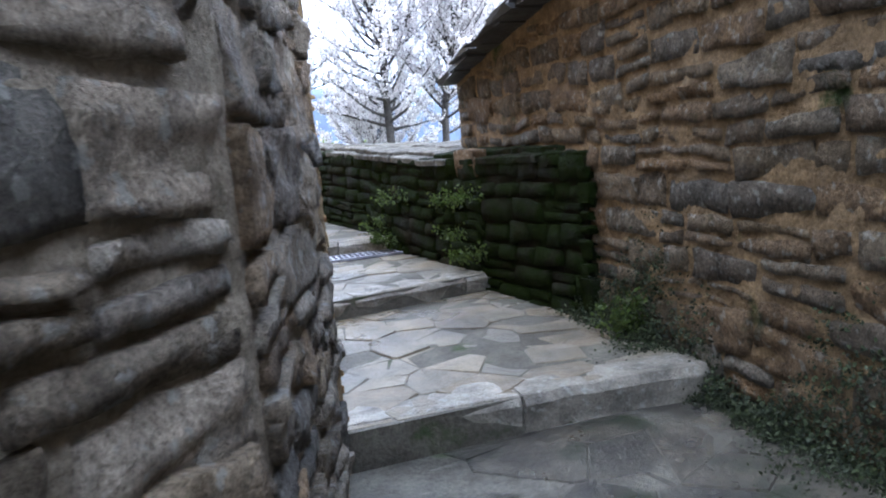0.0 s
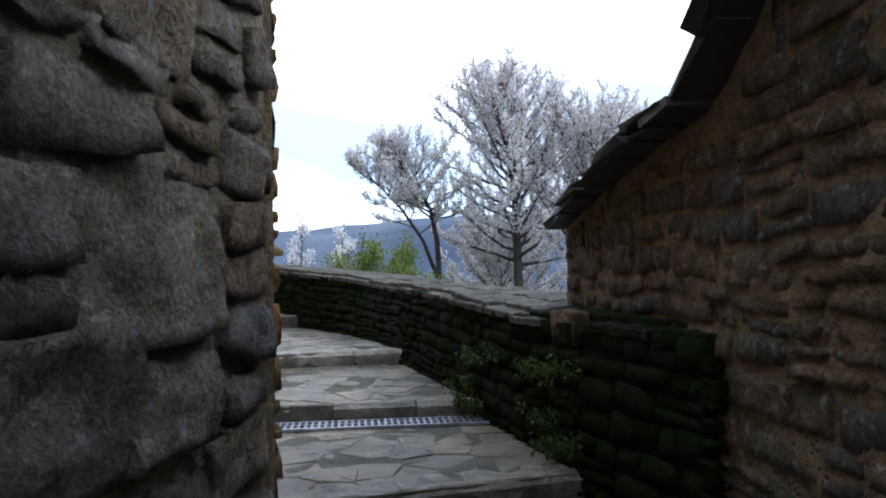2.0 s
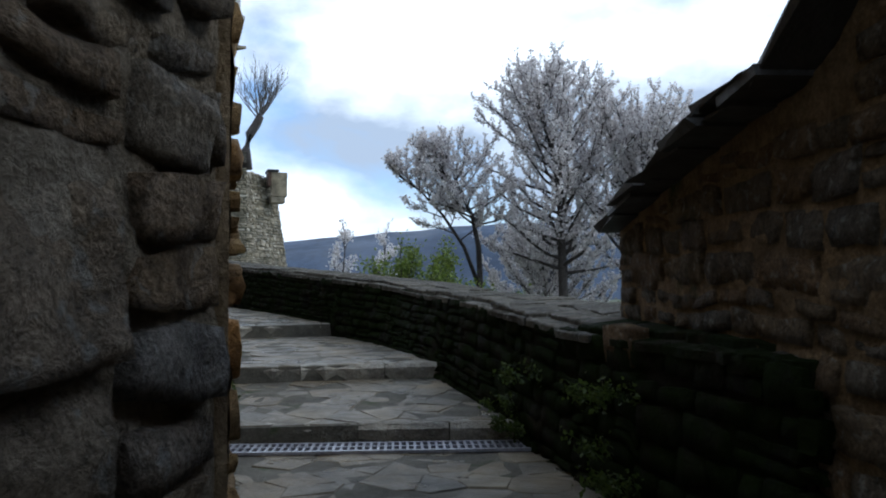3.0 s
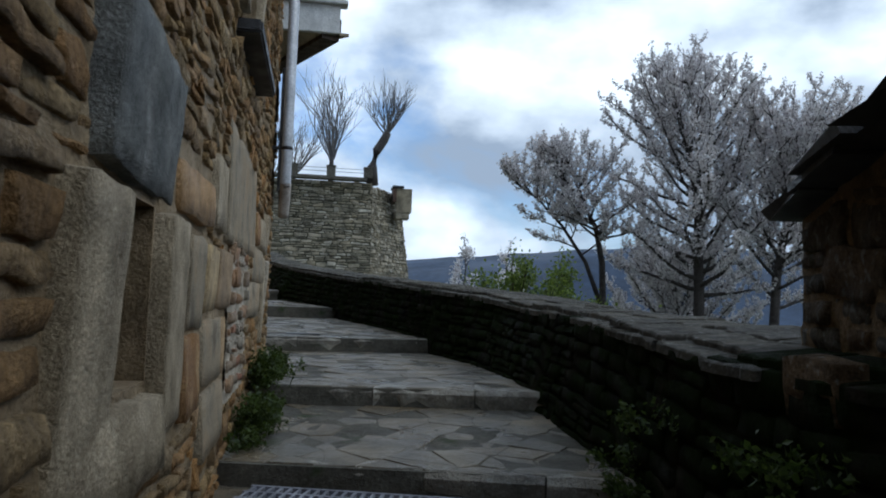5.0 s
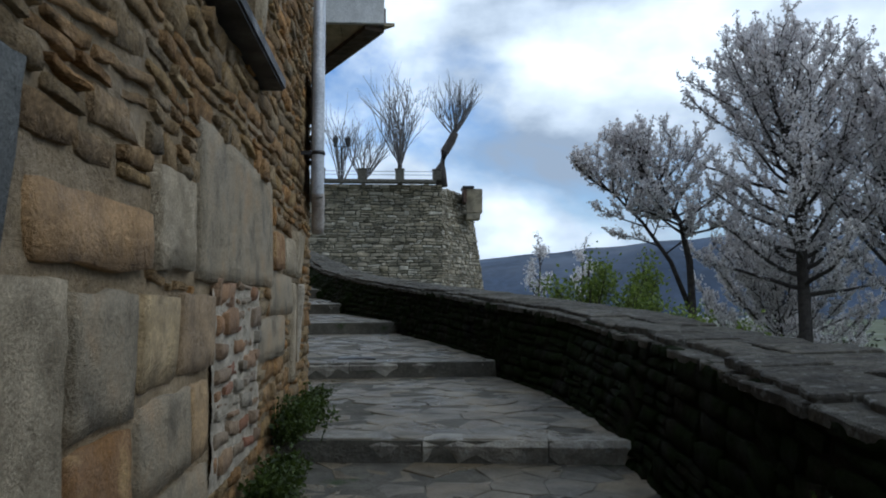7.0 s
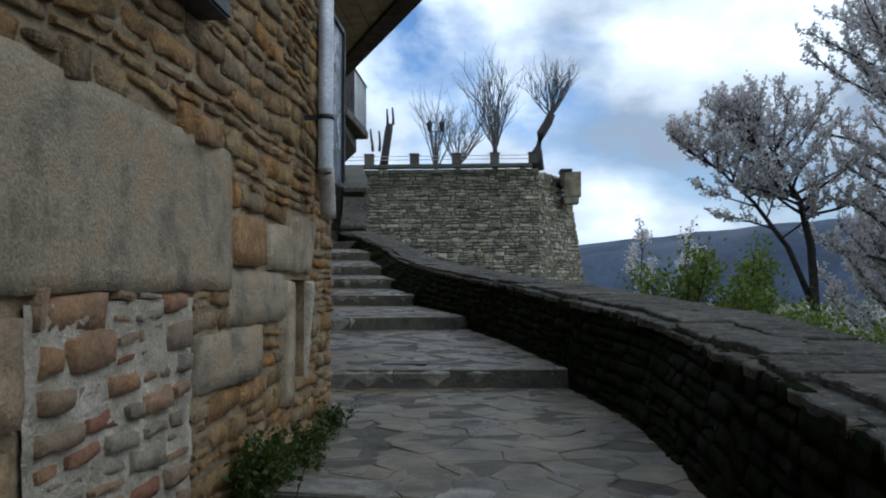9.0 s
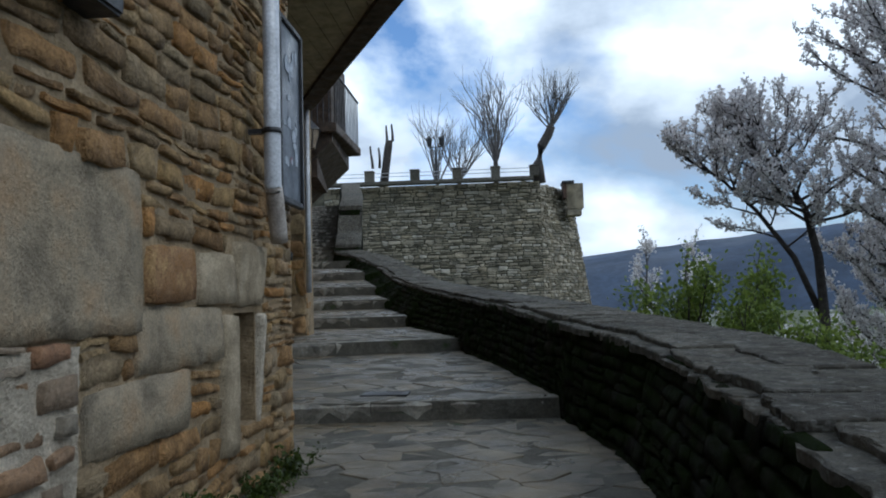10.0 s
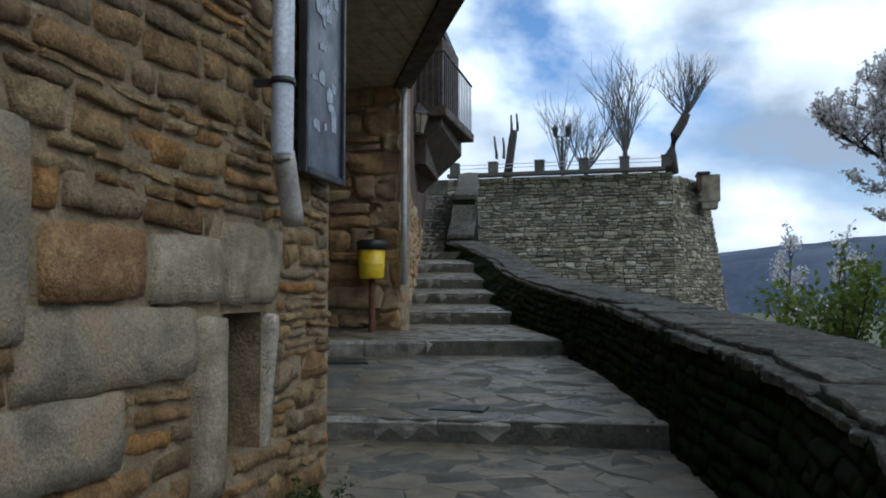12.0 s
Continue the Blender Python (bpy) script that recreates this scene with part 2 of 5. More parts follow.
M["brown"] = material("brown_wall", [(0.08, 0.045, 0.03), (0.11, 0.065, 0.045)], scale=2, bump=0.4)

for key in ("blossom", "leaf", "leaf_new"):
    nt = M[key].node_tree
    p, out = nt.nodes["Principled BSDF"], nt.nodes["Material Output"]
    tr, mixer = nt.nodes.new("ShaderNodeBsdfTranslucent"), nt.nodes.new("ShaderNodeMixShader")
    nt.links.new(p.inputs["Base Color"].links[0].from_socket, tr.inputs["Color"])
    mixer.inputs[0].default_value = 0.5
    nt.links.new(p.outputs[0], mixer.inputs[1])
    nt.links.new(tr.outputs[0], mixer.inputs[2])
    nt.links.new(mixer.outputs[0], out.inputs["Surface"])

# ---- mesh helpers ----


def part(name, data, mat, parent=None, label=""):
    """One mesh object from (verts, faces), or from mesh data, under a thing or a part."""
    if isinstance(data, tuple):
        me = bpy.data.meshes.new(name)
        me.from_pydata([tuple(v) for v in data[0]], [], data[1])
        me.materials.append(mat)
    else:
        me = data
    ob = new(name, me)
    if parent is not None:
        ob.parent = parent
    if label:
        tagged(ob, label)
    return ob


def thing(name, label, category, group="", kind=""):
    return tagged(new(name), label, category, group, kind)


def front_smooth(ob):
    """Smooth faces on a stone's front, sharp edges round it."""
    for i, p in enumerate(ob.data.polygons):
        p.use_smooth = i % 48 >= 24
    return ob


def rim_sharp(ob):
    """Smooth faces but for the steep rims of split stones."""
    for p in ob.data.polygons:
        vs = [ob.data.vertices[i].co for i in p.vertices]
        d = [(vs[i] - vs[i - 1]).length for i in range(4)]
        p.use_smooth = max(d) < 3.2 * min(d)
    return ob


def smooth(ob):
    for p in ob.data.polygons:
        p.use_smooth = True
    return ob


def joined(items):
    v, f = [], []
    for vs, fs in items:
        k = len(v)
        v += [tuple(p) for p in vs]
        f += [tuple(i + k for i in q) for q in fs]
    return v, f


def box(x0, x1, y0, y1, z0, z1, b=0.0):
    """A box with chamfered edges."""
    if b <= 0:
        v = [(x, y, z) for z in (z0, z1) for x, y in ((x0, y0), (x1, y0), (x1, y1), (x0, y1))]
        return v, [(3, 2, 1, 0), (4, 5, 6, 7), (0, 1, 5, 4), (1, 2, 6, 5), (2, 3, 7, 6), (3, 0, 4, 7)]
    bm = bmesh.new()
    bmesh.ops.create_cube(bm, size=1)
    for q in bm.verts:
        q.co = Vector(((x0 + x1) / 2 + q.co.x * (x1 - x0), (y0 + y1) / 2 + q.co.y * (y1 - y0), (z0 + z1) / 2 + q.co.z * (z1 - z0)))
    bmesh.ops.bevel(bm, geom=bm.edges[:], offset=b, segments=2, affect="EDGES")
    bm.verts.index_update()
    out = [tuple(q.co) for q in bm.verts], [tuple(q.index for q in fc.verts) for fc in bm.faces]
    bm.free()
    return out


def beam(a, b, w, h):
    """A straight bar of section w x h from a to b."""
    a, b = Vector(a), Vector(b)
    d = (b - a).normalized()
    s = d.cross(Vector((0, 0, 1)))
    s = s.normalized() if s.length > 1e-4 else Vector((1, 0, 0))
    u = s.cross(d)
    v = [p + s * i * w / 2 + u * j * h / 2 for p in (a, b) for i, j in ((-1, -1), (1, -1), (1, 1), (-1, 1))]
    return v, [(3, 2, 1, 0), (4, 5, 6, 7), (0, 1, 5, 4), (1, 2, 6, 5), (2, 3, 7, 6), (3, 0, 4, 7)]


def tube(points, radii, sides=8, caps=True):
    v, f = [], []
    pts = [Vector(p) for p in points]
    for i, p in enumerate(pts):
        d = (pts[min(i + 1, len(pts) - 1)] - pts[max(i - 1, 0)]).normalized()
        s = d.cross(Vector((0, 0, 1)) if abs(d.z) < 0.95 else Vector((1, 0, 0))).normalized()
        u = s.cross(d)
        r = radii[i] if isinstance(radii, (list, tuple)) else radii
        for k in range(sides):
            a = math.tau * k / sides
            v.append(p + (s * math.cos(a) + u * math.sin(a)) * r)
    for i in range(len(pts) - 1):
        for k in range(sides):
            a, b = i * sides + k, i * sides + (k + 1) % sides
            f.append((a, b, b + sides, a + sides))
    if caps:
        f.append(tuple(range(sides - 1, -1, -1)))
        f.append(tuple(range((len(pts) - 1) * sides, len(pts) * sides)))
    return v, f


def prism(poly, z0, z1, bevel=0.0, rng=None, wob=0.0):
    """A flat slab: polygon (counter-clockwise) from z0 to z1 with a chamfered upper edge. z may be a function of x, y."""
    zf = (lambda z: z if callable(z) else (lambda x, y: z))
    za, zb = zf(z0), zf(z1)
    n = len(poly)
    cx, cy = sum(p[0] for p in poly) / n, sum(p[1] for p in poly) / n
    j = (lambda: rng.uniform(-wob, wob)) if rng else (lambda: 0.0)
    v = [(x, y, za(x, y)) for x, y in poly]
    v += [(x, y, zb(x, y) - bevel) for x, y in poly]
    ins = []
    for x, y in poly:
        d = math.hypot(cx - x, cy - y) or 1
        k = min(0.4, bevel * 1.4 / d)
        ins.append((x + (cx - x) * k, y + (cy - y) * k))
    v += [(x, y, zb(x, y) + j()) for x, y in ins]
    v.append((cx, cy, zb(cx, cy) + j()))
    f = [tuple(range(n - 1, -1, -1))]
    for i in range(n):
        k = (i + 1) % n
        f += [(i, k, n + k, n + i), (n + i, n + k, 2 * n + k, 2 * n + i), (2 * n + i, 2 * n + k, 3 * n)]
    return v, f


def interp(x, table):
    if x <= table[0][0]:
        return table[0][1]
    for (a, p), (b, q) in zip(table, table[1:]):
        if x <= b:
            return p + (q - p) * (x - a) / (b - a)
    return table[-1][1]


def stone(corners, depth, rng, rough=1.0):
    """A worn stone in wall axes (u, v, out): corners counter-clockwise, its centre and shape round it."""
    cu, cv = sum(c[0] for c in corners) / 4, sum(c[1] for c in corners) / 4
    ring = []
    for i in range(4):
        p, q = corners[i], corners[(i + 1) % 4]
        o = corners[i - 1]
        k = rng.uniform(0.02, 0.22)
        ring.append((p[0] + (o[0] - p[0]) * k * 0.5, p[1] + (o[1] - p[1]) * k * 0.9))
        ring.append((p[0] + (q[0] - p[0]) * k * 0.5, p[1] + (q[1] - p[1]) * k * 0.9))
        ring.append(((p[0] + q[0]) / 2, (p[1] + q[1]) / 2))
    size = min(abs(corners[1][0] - corners[0][0]), abs(corners[2][1] - corners[1][1]))
    jit = 0.10 * size * rough
    ring = [(u - cu + rng.uniform(-jit, jit), v - cv + rng.uniform(-jit, jit)) for u, v in ring]
    n = len(ring)
    tu, tv = rng.uniform(-0.12, 0.12) * rough, rng.uniform(-0.15, 0.15) * rough
    put = lambda s, d, w: [(u * s, v * s, d + (tu * u + tv * v) * w + rng.uniform(-1, 1) * w * depth * 0.22 * rough) for u, v in ring]
    v = put(1, -0.03, 0) + put(0.99, depth * 0.7, 0.3) + put(0.95, depth * 0.97, 0.8) + put(0.5, depth * 1.02, 1.0)
    v.append((0, 0, depth * rng.uniform(0.95, 1.2)))
    f = []
    for r in range(3):
        for i in range(n):
            k = (i + 1) % n
            f.append((r * n + i, r * n + k, r * n + n + k, r * n + n + i))
    f += [(3 * n + i, 3 * n + (i + 1) % n, 4 * n) for i in range(n)]
    return cu, cv, v, f


def rock(corners, depth, rng, cell=0.035, amp=0.010):
    """A split, layered stone in wall axes: a fine broken face with worn edges."""
    cu, cv = sum(c[0] for c in corners) / 4, sum(c[1] for c in corners) / 4
    w, h = abs(corners[1][0] - corners[0][0]), abs(corners[2][1] - corners[1][1])
    nu, nv = max(4, min(18, int(w / cell))), max(4, min(12, int(h / cell)))
    ox, oy = rng.uniform(0, 90), rng.uniform(0, 90)
    tu, tv = rng.uniform(-0.06, 0.06), rng.uniform(-0.10, 0.10)
    sk = rng.uniform(-0.5, 0.5)
    round_in = min(0.07, 0.010 / max(0.02, min(w, h)))
    eu, ev = min(0.15, 0.010 / max(w, 0.02)), min(0.2, 0.008 / max(h, 0.02))
    v, f = [], []
    for j in range(nv + 1):
        for i in range(nu + 1):
            # the outer ring lies close to the edge, so that the sides are steep
            a = (0.0, 1.0)[i > 0] if i in (0, nu) else eu + (1 - 2 * eu) * (i - 1) / (nu - 2)
            b = (0.0, 1.0)[j > 0] if j in (0, nv) else ev + (1 - 2 * ev) * (j - 1) / (nv - 2)
            r = round_in * (2 * a - 1) ** 2 * (2 * b - 1) ** 2
            a2, b2 = a + (0.5 - a) * r, b + (0.5 - b) * r
            u = (corners[0][0] * (1 - a2) + corners[1][0] * a2) * (1 - b2) + (corners[3][0] * (1 - a2) + corners[2][0] * a2) * b2
            z = (corners[0][1] * (1 - a2) + corners[1][1] * a2) * (1 - b2) + (corners[3][1] * (1 - a2) + corners[2][1] * a2) * b2
            u += 0.016 * noise.noise((u * 9 + ox, z * 9, oy))
            z += 0.016 * noise.noise((u * 9, z * 9 + ox, oy + 7))
            e = min(min(a, 1 - a) * w, min(b, 1 - b) * h)
            rise = 0.0 if i in (0, nu) or j in (0, nv) else min(1.0, 0.86 + e / 0.08)
            n1 = noise.fractal((u * 6 + ox, z * 9 + sk * u * 6, oy), 0.9, 2.1, 4)
            ledge = math.floor(3.2 * noise.noise((u * 3 + oy, z * 12 + sk * u * 9, ox)) + 0.5) * 0.45
            d = depth * rise + (amp * (n1 + ledge) + tu * (u - cu) + tv * (z - cv)) * rise - 0.03 * (1 - rise)
            v.append((u - cu, z - cv, d))
    m = nu + 1
    quad_at = lambda i, j: (j * m + i, j * m + i + 1, (j + 1) * m + i + 1, (j + 1) * m + i)
    f = [quad_at(i, j) for j in range(nv) for i in range(nu)]
    return cu, cv, v, f


def mortar_face(parent, place, u0, u1, v0, v1, cell, amp, mat, base=0.008, gaps=(), top=None):
    """A rough skin of mortar over a wall's core, with holes kept free."""
    nu, nv = int((u1 - u0) / cell), int((v1 - v0) / cell)
    v, f = [], []
    for j in range(nv + 1):
        for i in range(nu + 1):
            u, z = u0 + (u1 - u0) * i / nu, v0 + (v1 - v0) * j / nv
            if top:
                z = min(z, top(u) + 0.01)
            v.append(place(u, z, base + amp * (noise.fractal((u * 5, z * 8, 3.3), 0.8, 2.1, 5) + 0.5 * noise.noise((u * 23, z * 31, 1.0)))))
    m = nu + 1
    for j in range(nv):
        for i in range(nu):
            u, z = u0 + (u1 - u0) * (i + 0.5) / nu, v0 + (v1 - v0) * (j + 0.5) / nv
            if any(a - cell < u < b + cell and c - cell < z < d + cell for a, b, c, d in gaps) or (top and z - cell > top(u)):
                continue
            f.append((j * m + i, j * m + i + 1, (j + 1) * m + i + 1, (j + 1) * m + i))
    return smooth(part("mortar_face", (v, f), mat, parent))


def wall_map(ox, oy, dx, dy, batter=0.0):
    """Wall axes to world: u along (dx, dy), v up, out to the right of the way along."""
    nx, ny = dy, -dx
    return lambda u, v, o: (ox + dx * u + nx * (o - batter * v), oy + dy * u + ny * (o - batter * v), v)


def stones(parent, place, u0, u1, bottom, top, rows, widths, depth, mats, seed, near, gaps=(), limit=290, joint=0.012, wave=0.05, rough=1.0, split=0.0, cell=0.035):
    """Courses of stones over a wall face. gaps: (ua, ub, va, vb) kept free. near(u, v): pieces that are objects of their own."""
    rng = random.Random(seed)
    z, lots, single, rest = bottom, [], 0, []
    off = rng.uniform(0, 50)
    while z < top:
        h = rng.uniform(*rows)
        u = u0 - rng.uniform(0, widths[1] * 0.5)
        while u < u1:
            w = rng.uniform(*widths) * (0.6 + 0.6 * h / rows[1])
            a, b = max(u, u0), min(u + w, u1)
            u += w
            if b - a < 0.05:
                continue
            wv = lambda uu, zz: zz + wave * noise.noise((uu * 1.3, zz * 2.2, off))
            # now and then a stone is two thin ones
            cuts = [(z, z + h)] if rng.random() > 0.28 or h < rows[0] * 1.4 else [(z, z + h * 0.5), (z + h * 0.5, z + h)]
            for za, zb in cuts:
                mid = ((a + b) / 2, (za + zb) / 2)
                a2, b2, skip = a, b, False
                for ga, gb, va, vb in gaps:
                    if va - 0.02 < mid[1] < vb + 0.02 and a2 < gb and b2 > ga:
                        if a2 < ga - 0.06:
                            b2 = ga
                        elif b2 > gb + 0.06:
                            a2 = gb
                        else:
                            skip = True
                if skip or b2 - a2 < 0.05:
                    continue
                j = joint * rng.uniform(0.6, 1.6)
                lots.append([(a2 + j, wv(a2, za) + j), (b2 - j, wv(b2, za) + j), (b2 - j, wv(b2, zb) - j), (a2 + j, wv(a2, zb) - j)])
        z += h
    for q in lots:
        jh = 0.20 * (q[2][1] - q[1][1])
        q = [(u + rng.uniform(-jh, jh) * 0.8, v + rng.uniform(-jh, jh)) for u, v in q]
        cu, cv, v, f = rock(q, depth * rng.uniform(0.6, 1.4), rng, cell, split) if split else stone(q, depth * rng.uniform(0.5, 1.3), rng, rough)
        finish = rim_sharp if split else front_smooth
        w = [Vector(place(cu + p[0], cv + p[1], p[2])) for p in v]
        if single < limit and near(cu, cv):
            c = Vector(place(cu, cv, 0))
            ob = finish(part("stone", ([p - c for p in w], f), mats[0], parent))
            ob.location = c
            single += 1
        else:
            rest.append((w, f))
    if rest:
        tagged(finish(part("stone_rest", joined(rest), mats[1], parent)), kind="stuff")


def block(parent, place, ua, ub, va, vb, depth, mat, seed, name="stone", label="", rough=0.35, skew=None, split=0.003):
    """One dressed block or slab in a wall."""
    rng = random.Random(seed)
    q = skew or [(ua, va), (ub, va), (ub, vb), (ua, vb)]
    cu, cv, v, f = rock(q, depth, rng, 0.05, split)
    c = Vector(place(cu, cv, 0))
    ob = part(name, ([Vector(place(cu + p[0], cv + p[1], p[2])) - c for p in v], f), mat, parent, label)
    ob.location = c
    return rim_sharp(ob)


def wall_body(name, place, us, vs, holes, thick, mat, label, top=None):
    """A thick wall cut by openings: cells of the grid us x vs but for those in holes."""
    items = []
    for a, b in zip(us, us[1:]):
        for c, d in zip(vs, vs[1:]):
            m = ((a + b) / 2, (c + d) / 2)
            if any(h[0] < m[0] < h[1] and h[2] < m[1] < h[3] for h in holes):
                continue
            ta, tb = (top(a), top(b)) if top and d == vs[-1] else (d, d)
            v = [place(u, z, o) for o in (0, -thick) for u, z in ((a, c), (b, c), (b, tb), (a, ta))]
            items.append((v, [(0, 1, 2, 3), (7, 6, 5, 4), (1, 0, 4, 5), (2, 1, 5, 6), (3, 2, 6, 7), (0, 3, 7, 4)]))
    return tagged(part(name, joined(items), mat), label, "wall", kind="structure")


# ---- the lie of the land: steps (left, right, height), parapet line ----
STEPS = [((-0.10, -0.60), (1.52, -1.14), 0.17), ((0.0, 1.22), (2.05, 1.03), 0.32), ((0.0, 3.52), (2.3, 2.83), 0.45),
         ((0.0, 5.12), (2.2, 4.82), 0.68), ((-0.4, 8.62), (2.05, 8.85), 0.85), ((-2.3, 12.35), (0.75, 13.5), 1.15),
         ((-2.3, 16.15), (-0.6, 16.25), 1.43), ((-2.7, 17.95), (-1.3, 18.05), 1.76), ((-3.1, 19.6), (-1.85, 19.7), 2.07),
         ((-3.45, 21.2), (-2.4, 21.3), 2.48), ((-3.95, 23.0), (-3.0, 23.1), 2.87), ((-4.4, 24.6), (-3.6, 24.7), 3.15)]
for k in range(1, 17):
    STEPS.append(((-4.4 - 0.13 * k, 24.6 + 0.62 * k), (-3.6 - 0.12 * k, 24.7 + 0.62 * k), 3.15 + 0.172 * k))
BASE = [(-0.12, 1.90), (1.0, 2.0), (2.83, 2.16), (4.82, 2.20), (7.0, 2.20), (8.85, 1.93), (11.5, 1.35), (13.5, 0.75), (16.2, -0.35), (18, -1.0),
        (19.7, -1.5), (21.3, -2.0), (23.1, -2.85), (24.7, -3.65), (29, -4.3), (34.7, -5.5)]
CAPZ = [(-0.12, 1.30), (2, 1.27), (4.2, 1.33), (6, 1.37), (7.5, 1.47), (10, 1.6), (13.5, 1.76), (16.2, 1.96), (20, 2.3), (21.5, 2.6), (23.1, 3.0), (24.7, 3.28),
        (25.2, 3.7), (27, 4.2), (27.2, 5.0), (34.7, 6.9)]
LEAN = [(-0.12, 0.05), (1.0, 0.05), (2.83, 0.07), (3.5, 0.10), (4.82, 0.17), (6.2, 0.25), (7.0, 0.20), (7.6, 0.16), (8.85, 0.06), (11.5, 0.14), (13.5, 0.25), (16.2, 0.42), (18, 0.45), (19.7, 0.5),
        (21.3, 0.5), (23.1, 0.3), (24.7, 0.12), (34, 0.12)]
RISER = [0.17, 0.13, 0.13, 0.14, 0.17, 0.19, 0.2, 0.2, 0.2, 0.2, 0.2, 0.2] + [0.172] * 16


def ground_z(y):
    """Height of the lane along its middle."""
    table = [(-6, -0.05), (-0.9, 0.0)]
    for (l, r, z), n in zip(STEPS, RISER):
        ym = (l[1] + r[1]) / 2
        table += [(ym - 0.01, z - n), (ym + 0.01, z)]
    return interp(y, table)

# ---- ground and distance ----


def land(x, y):
    if y > 45:
        drop = -4 - 0.10 * (y - 45)
    else:
        drop = -4.0
    side = min(1.0, max(0.0, (x - 3.2) / 5.0))
    near = -0.5 if y < 10 else -0.5
    z = near + (drop - near) * side if y < 45 else drop
    far = math.hypot(x, y)
    return max(z if far < 400 else z - 0.02 * (far - 400), -48) + 0.25 * noise.noise((x * 0.1, y * 0.1, 0)) * side


axis = [-3000, -1200, -500, -200, -90, -50, -30, -20, -12, -6, 0, 3, 4.5, 6, 8.5, 12, 18, 26, 36, 50, 75, 120, 250, 600, 1300, 3200]
gx, gy = axis, [-1500, -400, -120, -40, -15, -6, 0, 6, 12, 18, 26, 36, 44, 46, 60, 90, 140, 240, 420, 800, 1500, 3400]
gv = [(x, y, land(x, y)) for y in gy for x in gx]
gf = [(j * len(gx) + i, j * len(gx) + i + 1, (j + 1) * len(gx) + i + 1, (j + 1) * len(gx) + i) for j in range(len(gy) - 1) for i in range(len(gx) - 1)]
tagged(smooth(part("ground", (gv, gf), M["grass"])), "green and brown valley ground below the lane", "ground", kind="structure")

hv, hf = [], []
hn = 90
for i in range(hn + 1):
    a = radians(-45 + 110 * i / hn)
    ridge = interp(i, [(0, 70), (40, 112), (44, 132), (56, 188), (90, 165)]) + 16 * noise.noise((i * 0.16, 3.1, 0)) + 6 * noise.noise((i * 0.5, 7, 0))
    for r, z in ((1900, -60), (2150, ridge * 0.55), (2500, ridge)):
        hv.append((math.sin(a) * r, math.cos(a) * r, z))
for i in range(hn):
    for k in range(2):
        hf.append((3 * i + k, 3 * i + 3 + k, 3 * i + 4 + k, 3 * i + k + 1))
tagged(smooth(part("backdrop", (hv, hf), M["hill"])), "wooded hills far across the valley, the blue of haze in their colour", "hills", kind="structure")

# ---- house along the lane: three faces ----
SOUTH_A = wall_map(-3.31, -3.66, 0.84, 0.543)   # ends at (-0.75, -2.05)
SOUTH_B = wall_map(-0.80, -2.03, 0.49, 0.872)   # ends at (0, -0.72)
HOUSE_C = wall_map(-0.035, -0.72, 0.0, 1.0)        # u = y + 0.72
U = lambda y: y + 0.72
wa = wall_body("wall_south", SOUTH_A, [-3, 3.0], [-0.4, 5.5], [], 0.5, M["mortar_south"], "rough grey and brown rubble stone house wall with weathered mortar")
stones(wa, SOUTH_A, 0.9, 2.97, -0.1, 3.4, (0.10, 0.32), (0.25, 0.65), 0.030, (M["south"], M["south_i"]), 11, lambda u, v: v > 0.1, joint=0.005, wave=0.10, split=0.018, cell=0.024)
mortar_face(wa, SOUTH_A, 0.9, 2.99, -0.1, 3.4, 0.022, 0.010, M["mortar_south"], 0.006)
wb = wall_body("wall_corner", SOUTH_B, [0, 1.525], [-0.4, 5.5], [], 0.5, M["mortar_south"], "short rubble stone corner wall with brown blocks and deep joints")
stones(wb, SOUTH_B, 0.02, 1.50, -0.1, 4.2, (0.09, 0.28), (0.2, 0.5), 0.030, (M["south"], M["south_i"]), 12, lambda u, v: True, joint=0.005, wave=0.10, split=0.018, cell=0.024)
mortar_face(wb, SOUTH_B, 0.0, 1.52, -0.1, 4.2, 0.022, 0.010, M["mortar_south"], 0.006)

